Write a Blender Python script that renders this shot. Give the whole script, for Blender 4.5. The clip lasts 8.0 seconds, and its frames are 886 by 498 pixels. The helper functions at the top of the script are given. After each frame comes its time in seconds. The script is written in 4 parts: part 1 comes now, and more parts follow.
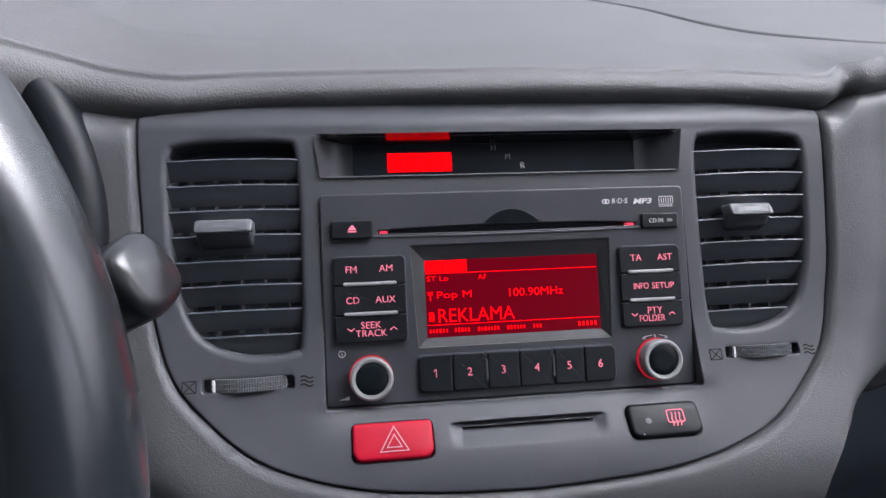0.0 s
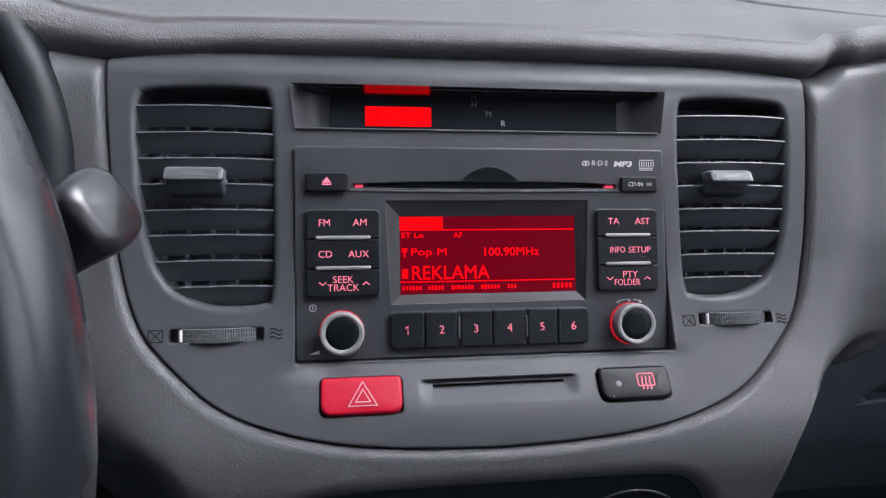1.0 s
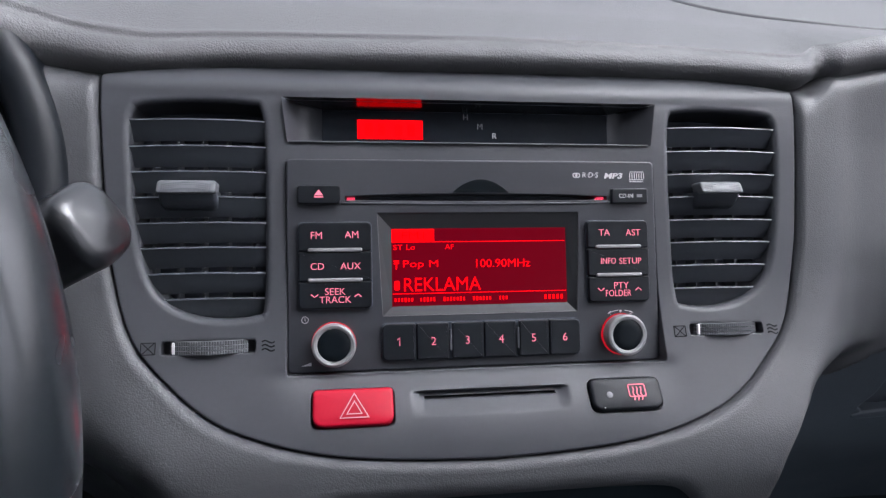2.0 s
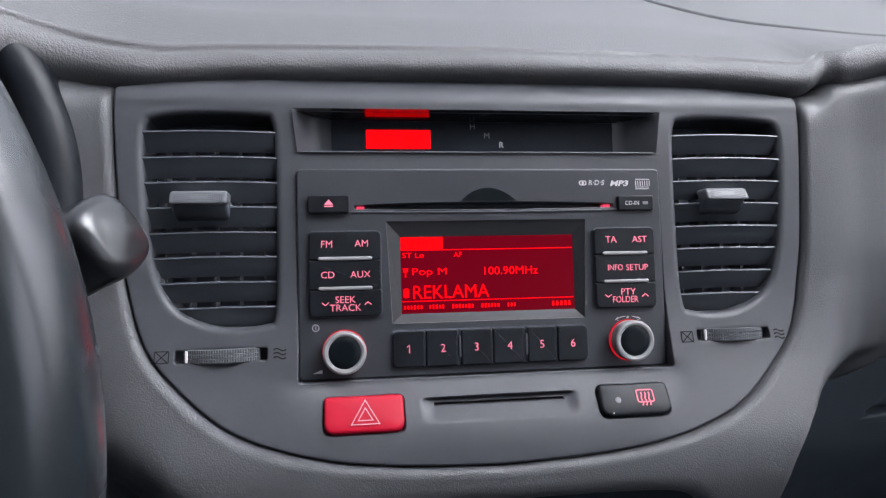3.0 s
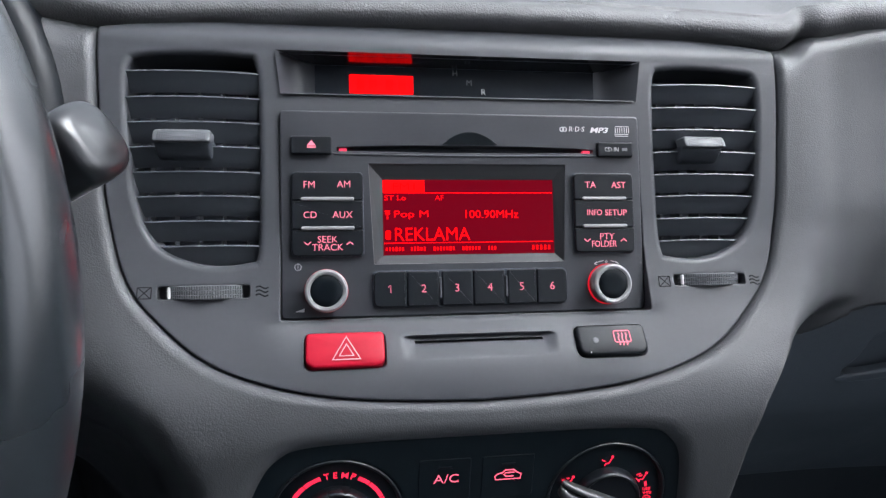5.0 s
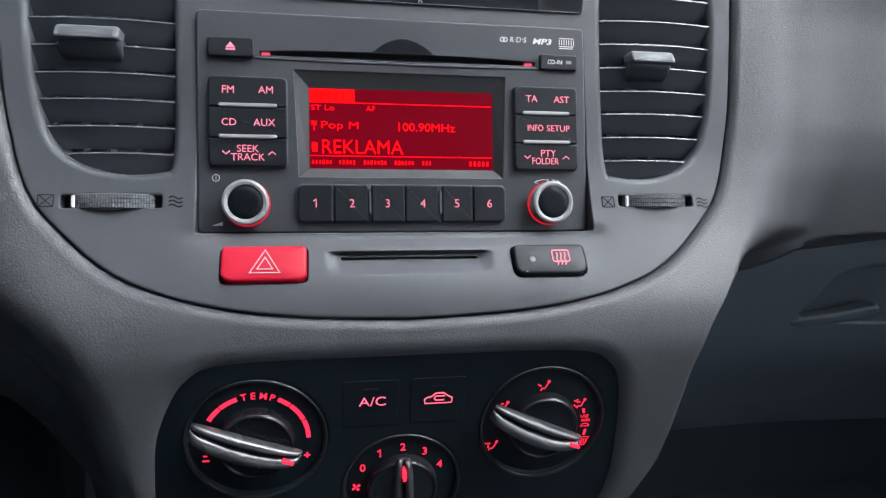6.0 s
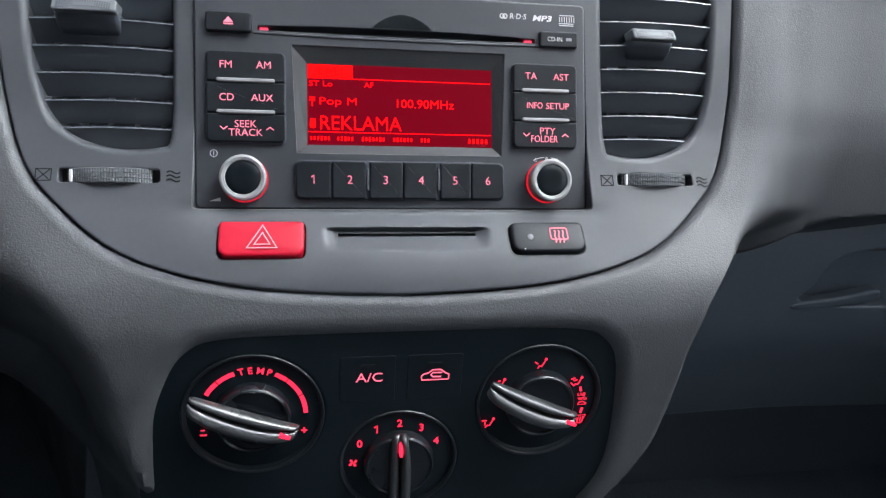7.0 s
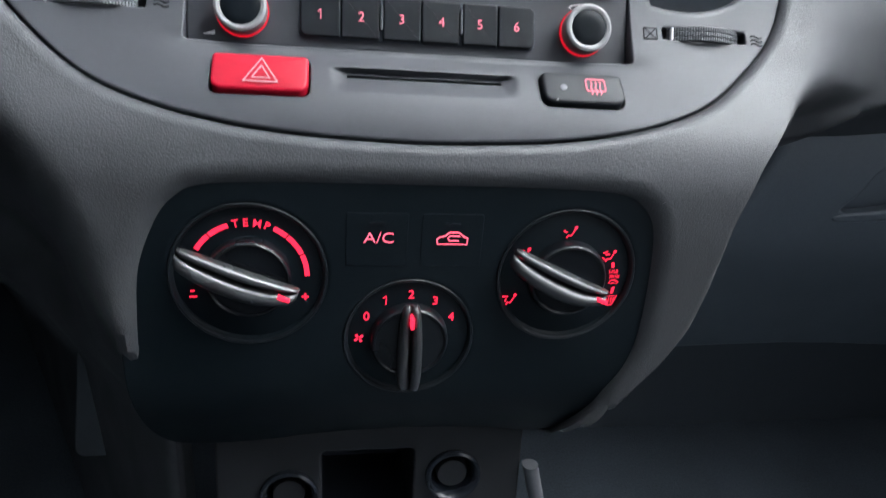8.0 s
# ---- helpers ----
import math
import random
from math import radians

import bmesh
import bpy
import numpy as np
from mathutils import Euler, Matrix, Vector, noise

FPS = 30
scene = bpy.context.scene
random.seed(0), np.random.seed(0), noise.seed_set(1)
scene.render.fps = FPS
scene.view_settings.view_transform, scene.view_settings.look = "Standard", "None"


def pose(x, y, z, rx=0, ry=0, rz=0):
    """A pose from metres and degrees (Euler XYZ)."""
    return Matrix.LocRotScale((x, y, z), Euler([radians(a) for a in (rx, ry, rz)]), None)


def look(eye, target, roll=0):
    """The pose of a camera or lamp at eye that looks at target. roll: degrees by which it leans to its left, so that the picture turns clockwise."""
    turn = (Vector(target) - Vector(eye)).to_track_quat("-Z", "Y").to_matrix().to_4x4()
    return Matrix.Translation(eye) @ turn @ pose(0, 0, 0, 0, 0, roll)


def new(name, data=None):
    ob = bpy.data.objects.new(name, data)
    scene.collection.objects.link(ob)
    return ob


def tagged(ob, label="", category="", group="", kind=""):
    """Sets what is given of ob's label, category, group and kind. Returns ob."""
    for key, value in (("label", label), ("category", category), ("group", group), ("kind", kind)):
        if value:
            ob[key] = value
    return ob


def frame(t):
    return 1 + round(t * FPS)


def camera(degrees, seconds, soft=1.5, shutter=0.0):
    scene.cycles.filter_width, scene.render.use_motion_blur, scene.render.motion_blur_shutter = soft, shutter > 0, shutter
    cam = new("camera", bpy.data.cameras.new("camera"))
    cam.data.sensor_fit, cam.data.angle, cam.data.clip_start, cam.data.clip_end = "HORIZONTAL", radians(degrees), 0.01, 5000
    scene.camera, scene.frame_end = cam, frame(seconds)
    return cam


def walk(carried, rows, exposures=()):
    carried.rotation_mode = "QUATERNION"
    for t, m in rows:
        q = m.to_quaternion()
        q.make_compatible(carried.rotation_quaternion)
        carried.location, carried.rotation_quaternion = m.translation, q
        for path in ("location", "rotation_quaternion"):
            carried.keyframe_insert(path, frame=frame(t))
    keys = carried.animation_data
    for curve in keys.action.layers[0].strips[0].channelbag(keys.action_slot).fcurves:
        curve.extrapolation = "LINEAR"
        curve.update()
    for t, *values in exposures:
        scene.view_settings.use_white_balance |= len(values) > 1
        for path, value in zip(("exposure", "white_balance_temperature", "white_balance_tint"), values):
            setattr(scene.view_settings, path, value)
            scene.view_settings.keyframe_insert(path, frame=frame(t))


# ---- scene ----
cam = camera(66.5, 8.0, soft=1.25, shutter=0.2)
PATH = [
    (0, (-0.082, -0.296, 0.768), (0.189, 1.491, -0.087), 1.5),
    (0.5, (-0.073, -0.294, 0.761), (0.242, 1.452, -0.163), 3.2),
    (1, (-0.076, -0.296, 0.759), (0.233, 1.45, -0.167), 4.0),
    (1.5, (-0.072, -0.297, 0.76), (0.239, 1.454, -0.156), 4.0),
    (3, (-0.075, -0.301, 0.763), (0.223, 1.469, -0.118), 3.2),
    (3.5, (-0.078, -0.302, 0.764), (0.216, 1.467, -0.122), 3.1),
    (4, (-0.076, -0.302, 0.764), (0.219, 1.465, -0.126), 3.1),
    (4.2, (-0.074, -0.302, 0.76), (0.218, 1.47, -0.121), 3.0),
    (5.3, (-0.069, -0.321, 0.737), (0.28, 1.423, -0.178), 4.6),
    (5.5, (-0.062, -0.321, 0.733), (0.301, 1.411, -0.199), 5.0),
    (6, (-0.043, -0.32, 0.706), (0.33, 1.403, -0.238), 5.2),
    (6.5, (-0.045, -0.322, 0.704), (0.327, 1.393, -0.255), 5.3),
    (7, (-0.04, -0.323, 0.701), (0.321, 1.386, -0.272), 5.4),
    (7.5, (-0.038, -0.329, 0.689), (0.317, 1.37, -0.304), 5.8),
    (8, (-0.039, -0.319, 0.638), (0.302, 1.352, -0.407), 6.6),
]
EXPOSURE, KELVIN = 1.12, 5800.0
walk(cam, [(t, look(eye, target, roll)) for t, eye, target, roll in PATH], [(0.0, EXPOSURE - 0.29, KELVIN + 150, 16.0), (4.0, EXPOSURE - 0.10, KELVIN + 150, 13.0), (6.0, EXPOSURE + 0.13, KELVIN + 100, 9.0), (8.0, EXPOSURE + 0.23, KELVIN + 100, 8.0)])

# ---------------------------------------------------------------- light
world = bpy.data.worlds.new("overcast_sky")
scene.world = world
world.use_nodes = True
wn = world.node_tree.nodes
sky = wn.new("ShaderNodeTexSky")
sky.sky_type, sky.sun_disc = "NISHITA", False
sky.sun_elevation, sky.sun_rotation = radians(56), radians(91)
sky.air_density, sky.dust_density = 1.0, 6.0
wn["Background"].inputs["Strength"].default_value = 0.15
pale = wn.new("ShaderNodeHueSaturation")
pale.inputs["Saturation"].default_value = 0.18
world.node_tree.links.new(sky.outputs["Color"], pale.inputs["Color"])
world.node_tree.links.new(pale.outputs["Color"], wn["Background"].inputs["Color"])

sun_data = bpy.data.lights.new("sun", "SUN")
sun_data.energy, sun_data.angle, sun_data.color = 0.7, radians(46), (1.0, 0.97, 0.94)
sun = new("sun", sun_data)
sun.matrix_world = look((4.05, -0.07, 6.0), (0, 0, 0))


# ---------------------------------------------------------------- materials
def material(name, colour, rough=0.5, metal=0.0, grain=0.0, size=600.0, depth=0.0004, vary=0.15, kind="noise", glow=None, power=1.0, coat=0.0, wear=0.08, shine=0.5):
    """A procedural surface: colour varied at two scales, fine relief, uneven gloss."""
    m = bpy.data.materials.new(name)
    m.use_nodes = True
    n, l = m.node_tree.nodes, m.node_tree.links
    b = n["Principled BSDF"]
    b.inputs["Metallic"].default_value = metal
    b.inputs["Coat Weight"].default_value = coat
    b.inputs["Coat Roughness"].default_value = rough
    b.inputs["Specular IOR Level"].default_value = shine
    tc = n.new("ShaderNodeTexCoord")
    if glow:
        b.inputs["Base Color"].default_value = (*[c * 0.2 for c in glow], 1)
        b.inputs["Specular IOR Level"].default_value = 0.15
        b.inputs["Roughness"].default_value = rough
        b.inputs["Emission Color"].default_value = (*glow, 1)
        b.inputs["Emission Strength"].default_value = power
        return m
    big, small = n.new("ShaderNodeTexNoise"), n.new("ShaderNodeTexNoise")
    big.inputs["Scale"].default_value, big.inputs["Detail"].default_value = 14.0, 4.0
    small.inputs["Scale"].default_value, small.inputs["Detail"].default_value = 420.0, 3.0
    for t in (big, small):
        l.new(tc.outputs["Object"], t.inputs["Vector"])
    mix = n.new("ShaderNodeMath")
    mix.operation = "ADD"
    l.new(big.outputs["Fac"], mix.inputs[0])
    l.new(small.outputs["Fac"], mix.inputs[1])
    ramp = n.new("ShaderNodeMapRange")
    ramp.inputs["From Min"].default_value, ramp.inputs["From Max"].default_value = 0.6, 1.4
    ramp.inputs["To Min"].default_value, ramp.inputs["To Max"].default_value = 1 - vary, 1 + vary
    l.new(mix.outputs[0], ramp.inputs["Value"])
    tint = n.new("ShaderNodeVectorMath")
    tint.operation = "SCALE"
    tint.inputs[0].default_value = colour
    l.new(ramp.outputs["Result"], tint.inputs["Scale"])
    l.new(tint.outputs["Vector"], b.inputs["Base Color"])
    gloss = n.new("ShaderNodeMapRange")
    gloss.inputs["From Min"].default_value, gloss.inputs["From Max"].default_value = 0.3, 0.7
    gloss.inputs["To Min"].default_value, gloss.inputs["To Max"].default_value = max(0.02, rough - wear), rough + wear
    l.new(big.outputs["Fac"], gloss.inputs["Value"])
    l.new(gloss.outputs["Result"], b.inputs["Roughness"])
    if grain:
        if kind == "leather":
            tex = n.new("ShaderNodeTexVoronoi")
            tex.feature = "SMOOTH_F1"
            tex.inputs["Scale"].default_value, tex.inputs["Smoothness"].default_value = size, 0.35
            warp = n.new("ShaderNodeTexNoise")
            warp.inputs["Scale"].default_value = size * 0.45
            add = n.new("ShaderNodeVectorMath")
            add.operation = "MULTIPLY_ADD"
            add.inputs[1].default_value = (1.6 / size,) * 3
            l.new(tc.outputs["Object"], warp.inputs["Vector"])
            l.new(warp.outputs["Color"], add.inputs[0])
            l.new(tc.outputs["Object"], add.inputs[2])
            l.new(add.outputs["Vector"], tex.inputs["Vector"])
            height = tex.outputs["Distance"]
        else:
            tex = n.new("ShaderNodeTexNoise")
            tex.inputs["Scale"].default_value, tex.inputs["Detail"].default_value = size, 2.0
            l.new(tc.outputs["Object"], tex.inputs["Vector"])
            height = tex.outputs["Fac"]
        bump = n.new("ShaderNodeBump")
        bump.inputs["Strength"].default_value, bump.inputs["Distance"].default_value = grain, depth
        bump.invert = kind == "leather"
        l.new(height, bump.inputs["Height"])
        l.new(bump.outputs["Normal"], b.inputs["Normal"])
    return m


PAD = material("grained_pad", (0.106, 0.105, 0.107), 0.53, wear=0.02, shine=0.6, grain=0.5, size=1000, depth=0.0005, kind="leather", vary=0.08)
GRAIN = material("grained_plastic", (0.058, 0.059, 0.063), 0.43, grain=0.36, size=1250, depth=0.0003, kind="leather", vary=0.08)
SATIN = material("satin_grey_plastic", (0.0465, 0.0485, 0.055), 0.48, grain=0.18, size=2600, depth=0.0002, vary=0.06)
PANEL = material("dark_grained_plastic", (0.105, 0.124, 0.145), 0.5, grain=0.4, size=1250, depth=0.0003, kind="leather", vary=0.08)
FACE = material("charcoal_plastic", (0.032, 0.0335, 0.039), 0.42, grain=0.15, size=2600, depth=0.0002, vary=0.06)
BLACK = material("black_plastic", (0.0050, 0.0066, 0.0092), 0.44, shine=0.3, grain=0.1, size=2200, depth=0.0002, vary=0.1)
INK = material("deep_black_plastic", (0.004, 0.0060, 0.0080), 0.34, shine=0.16, vary=0.1, wear=0.05)
CLIMATE = material("matt_black_plastic", (0.0042, 0.0080, 0.0110), 0.5, shine=0.22, grain=0.2, size=1500, depth=0.0002, vary=0.1)
GLOSS = material("gloss_black_plastic", (0.013, 0.016, 0.021), 0.22, vary=0.1, wear=0.04)
SLAT = material("vent_plastic", (0.056, 0.062, 0.073), 0.36, shine=0.7, wear=0.02, grain=0.1, size=2000, depth=0.0002, vary=0.08)
CONSOLE = material("dark_console_plastic", (0.013, 0.0135, 0.0155), 0.5, grain=0.2, size=1800, depth=0.0002, vary=0.08)
RIM = material("dark_rim_plastic", (0.010, 0.013, 0.016), 0.38, shine=0.5, vary=0.1, wear=0.05)
VISOR = material("polished_black_plastic", (0.005, 0.0066, 0.009), 0.16, shine=1.0, coat=1.0, vary=0.1, wear=0.03)
BOSS = material("satin_black_plastic", (0.007, 0.0085, 0.011), 0.28, shine=0.45, vary=0.1, wear=0.05)
GRIP = material("glossy_grip_plastic", (0.034, 0.035, 0.037), 0.28, shine=0.75, vary=0.1, wear=0.04, coat=0.4)
# pale trim plastic; on the vent tabs the paleness is painted light
TAB = material("pale_grey_trim_and_lit_tab", (0.10, 0.104, 0.112), 0.42, grain=0.1, size=2400, depth=0.0002, vary=0.06)
DARK = material("dark_cavity", (0.034, 0.041, 0.054), 0.7, vary=0.1)
SILVER = material("satin_silver", (0.27, 0.268, 0.27), 0.5, metal=0.35, grain=0.1, size=3000, depth=0.0001, vary=0.05)
RED = material("red_plastic", (0.42, 0.004, 0.022), 0.42, shine=0.25, grain=0.1, size=1800, depth=0.0002, vary=0.05)
PRINT = material("white_print", (0.62, 0.60, 0.60), 0.6, vary=0.05)
PINK = material("pale_pink_print", (0.60, 0.30, 0.33), 0.6, vary=0.05)
GREYPRINT = material("grey_print", (0.2, 0.2, 0.21), 0.6, vary=0.05)
MOULD = material("moulded_mark", (0.010, 0.0105, 0.012), 0.8, vary=0.05, shine=0.1)
RUBBER = material("wheel_leather", (0.012, 0.015, 0.018), 0.27, grain=0.05, size=900, depth=0.0003, kind="leather", vary=0.15, coat=1.0, shine=1.0)
STALK = material("glossy_stalk_plastic", (0.008, 0.0085, 0.010), 0.30, vary=0.1, wear=0.04, shine=1.0, coat=0.2)
CARPET = material("black_carpet", (0.098, 0.118, 0.138), 0.95, grain=0.9, size=900, depth=0.002, vary=0.3)
LINING = material("roof_lining", (0.42, 0.41, 0.39), 0.9, grain=0.3, size=900, depth=0.0006, vary=0.06)
TRIM = material("door_trim", (0.078, 0.090, 0.102), 0.6, grain=0.3, size=600, depth=0.0005, kind="leather", vary=0.08)
ASPHALT = material("wet_asphalt", (0.11, 0.11, 0.115), 0.7, grain=0.4, size=40, depth=0.01, vary=0.3)
WHITE = material("white_car_paint", (0.75, 0.75, 0.75), 0.25, vary=0.03, coat=0.5)
PANE = material("dark_window", (0.02, 0.022, 0.025), 0.08, vary=0.05, wear=0.02)
LEGEND = material("lit_pink_legend", (1, 1, 1), glow=(1.0, 0.22, 0.29), power=0.68)
ROSE = material("lit_rose_legend", (1, 1, 1), glow=(1.0, 0.12, 0.18), power=0.85)
AMBER = material("lit_red_legend", (1, 1, 1), glow=(1.0, 0.02, 0.055), power=0.8)
LCD = material("red_backlight", (1, 1, 1), rough=0.25, glow=(0.095, 0.0, 0.004), power=0.8)
LCDON = material("bright_red_segments", (1, 1, 1), rough=0.25, glow=(1.0, 0.0, 0.0), power=1.0)
LCDOFF = material("dim_red_segments", (1, 1, 1), rough=0.25, glow=(0.45, 0.0, 0.0), power=0.9)
LCDDIM = material("red_digit", (1, 1, 1), rough=0.25, glow=(0.72, 0.0, 0.0), power=1.0)
DUCT = material("duct_plastic", (0.065, 0.075, 0.094), 0.6, vary=0.1)
ROLLER = material("dark_grey_roller", (0.085, 0.088, 0.094), 0.4, vary=0.06)
LAMP = material("dim_red_lamp", (1, 1, 1), glow=(1.0, 0.06, 0.12), power=0.5)
RING = material("lit_red_ring", (1, 1, 1), glow=(0.8, 0.005, 0.02), power=0.34)
GLASS = bpy.data.materials.new("windscreen_glass")
GLASS.use_nodes = True
gb = GLASS.node_tree.nodes["Principled BSDF"]
gb.inputs["Transmission Weight"].default_value, gb.inputs["Roughness"].default_value, gb.inputs["IOR"].default_value = 1.0, 0.0, 1.02
gb.inputs["Base Color"].default_value = (0.95, 0.97, 0.96, 1)

# ---------------------------------------------------------------- frames of reference
LEAN_BACK = radians(30)
SA, CA = math.sin(LEAN_BACK), math.cos(LEAN_BACK)
# x across, y up along the leaning stack, z out of it towards the seats
STACK = Matrix(((1, 0, 0, 0), (0, SA, -CA, 0), (0, CA, SA, 0.6), (0, 0, 0, 1)))
UPPER = math.atan(0.39)
CLIMATE_AT = STACK @ Matrix.Translation((0, -0.1315, 0.0115)) @ Matrix.Rotation(UPPER, 4, "X")
LEDGE = -math.atan(0.52)
LEDGE_AT = STACK @ Matrix.Translation((0, -0.068, 0.0134)) @ Matrix.Rotation(LEDGE, 4, "X")


def hv(u, v):
    """From the stack's plane to the climate panel's."""
    return (u, (v + 0.1315) / math.cos(UPPER))


def lg(u, v):
    """From the stack's plane to the ledge's."""
    return (u, (v + 0.068) / math.cos(LEDGE))


# ---------------------------------------------------------------- mesh helpers
def part(name, bm, mat, parent=None, label="", smooth=True):
    me = bpy.data.meshes.new(name)
    bmesh.ops.recalc_face_normals(bm, faces=bm.faces)
    bm.to_mesh(me)
    bm.free()
    me.materials.append(mat)
    if smooth:
        me.polygons.foreach_set("use_smooth", [True] * len(me.polygons))
        me.set_sharp_from_angle(angle=radians(38))
    ob = new(name, me)
    if parent:
        ob.parent = parent
    if label:
        ob["label"] = label
    return ob


def thing(name, m, label, category, group="", kind=""):
    ob = new(name)
    ob.empty_display_size = 0.02
    ob.matrix_world = m
    return tagged(ob, label, category, group, kind)


def rrect(cx, cy, w, h, r, n=5):
    pts = []
    r = min(r, w / 2 - 1e-5, h / 2 - 1e-5)
    for k, (sx, sy) in enumerate(((1, 1), (-1, 1), (-1, -1), (1, -1))):
        for i in range(n + 1):
            a = math.pi / 2 * (k + i / n)
            pts.append((cx + sx * (w / 2 - r) + r * math.cos(a), cy + sy * (h / 2 - r) + r * math.sin(a)))
    return pts


def disc(cx, cy, r, n=40):
    return [(cx + r * math.cos(2 * math.pi * i / n), cy + r * math.sin(2 * math.pi * i / n)) for i in range(n)]


def spline(pts, n=6, closed=True):
    """A smooth line through the points."""
    out, k = [], len(pts)
    for i in range(k if closed else k - 1):
        p = [Vector(pts[(i + j) % k] if closed else pts[min(max(i + j, 0), k - 1)]) for j in (-1, 0, 1, 2)]
        for s in range(n):
            t = s / n
            out.append(tuple(0.5 * (2 * p[1] + (p[2] - p[0]) * t + (2 * p[0] - 5 * p[1] + 4 * p[2] - p[3]) * t * t + (3 * p[1] - p[0] - 3 * p[2] + p[3]) * t ** 3)))
    if not closed:
        out.append(tuple(pts[-1]))
    return out


def area(pts):
    return sum(a[0] * b[1] - b[0] * a[1] for a, b in zip(pts, pts[1:] + pts[:1])) / 2


def offset(pts, d):
    """Outline moved outwards by d (inwards: minus)."""
    if area(pts) < 0:
        pts = pts[::-1]
    out, k = [], len(pts)
    for i in range(k):
        a, b, c = (Vector(pts[(i + j) % k][:2]) for j in (-1, 0, 1))
        n1, n2 = (b - a).normalized(), (c - b).normalized()
        n = Vector((n1.y + n2.y, -n1.x - n2.x))
        n = n.normalized() if n.length > 1e-9 else Vector((n1.y, -n1.x))
        f = 1 / max(0.5, n.dot(Vector((n1.y, -n1.x))))
        out.append((b.x + n.x * d * f, b.y + n.y * d * f))
    return out


def rings(bm, loops, cap_first=False, cap_last=False, close=True):
    """Joins rings of points to a skin."""
    vs = [[bm.verts.new(p) for p in ring] for ring in loops]
    k = len(vs[0])
    for a, b in zip(vs, vs[1:]):
        for i in range(k if close else k - 1):
            bm.faces.new((a[i], a[(i + 1) % k], b[(i + 1) % k], b[i]))
    if cap_first:
        bm.faces.new(vs[0][::-1])
    if cap_last:
        bm.faces.new(vs[-1])
    return vs


def pillow(outline, z0, z1, r=0.0008, steps=4, bm=None, dome=0.0):
    """A plate with a rounded upper edge."""
    bm = bm or bmesh.new()
    outline = offset(outline, 0)
    loops = [[(x, y, z0) for x, y in outline]]
    for i in range(steps + 1):
        a = math.pi / 2 * i / steps
        ring = offset(outline, -r * (1 - math.cos(a)))
        loops.append([(x, y, z1 - r + r * math.sin(a)) for x, y in ring])
    if not dome:
        loops.append([(x, y, z1) for x, y in offset(outline, -1.35 * r)])
    if dome:
        cx, cy = (sum(p[k] for p in outline) / len(outline) for k in (0, 1))
        base = loops[-1]
        for f, h in ((0.85, 0.35), (0.6, 0.7), (0.3, 0.93)):
            loops.append([(cx + (x - cx) * f, cy + (y - cy) * f, z1 + dome * h) for x, y, z in base])
    rings(bm, loops, True, True)
    return bm


def tray(outline, z0, z1, wall=0.001, bm=None):
    """An open box that looks towards +z: walls and a floor."""
    bm = bm or bmesh.new()
    rings(bm, [[(x, y, z1) for x, y in offset(outline, wall)], [(x, y, z1) for x, y in outline], [(x, y, z0) for x, y in outline]], False, True)
    return bm


def lathe(profile, n=48, centre=(0, 0), bm=None, cap=True):
    """Profile of (radius, height) turned about z."""
    bm = bm or bmesh.new()
    loops = [[(centre[0] + r * math.cos(2 * math.pi * i / n), centre[1] + r * math.sin(2 * math.pi * i / n), z) for i in range(n)] for r, z in profile]
    rings(bm, loops, False, cap)
    return bm


def strokes(lines, width, z, bm=None, height=0.00015, closed=()):
    """Printed lines: flat raised ribbons along polylines."""
    bm = bm or bmesh.new()
    for li, pts in enumerate(lines):
        pts = [Vector(p) for p in pts]
        shut = li in closed
        k = len(pts)
        left, right = [], []
        for i in range(k):
            a = pts[i - 1] if i or shut else pts[i]
            c = pts[(i + 1) % k] if i < k - 1 or shut else pts[i]
            t1, t2 = (pts[i] - a), (c - pts[i])
            t = (t1.normalized() if t1.length else Vector((0, 0))) + (t2.normalized() if t2.length else Vector((0, 0)))
            t = t.normalized() if t.length else Vector((1, 0))
            nn = Vector((-t.y, t.x)) * width / 2
            left.append(pts[i] + nn)
            right.append(pts[i] - nn)
        for i in range(k if shut else k - 1):
            j = (i + 1) % k
            quad = (left[i], right[i], right[j], left[j])
            lo = [bm.verts.new((*p, z)) for p in quad]
            hi = [bm.verts.new((*p, z + height)) for p in quad]
            bm.faces.new(hi)
            for e in range(4):
                bm.faces.new((lo[e], lo[(e + 1) % 4], hi[(e + 1) % 4], hi[e]))
    return bm


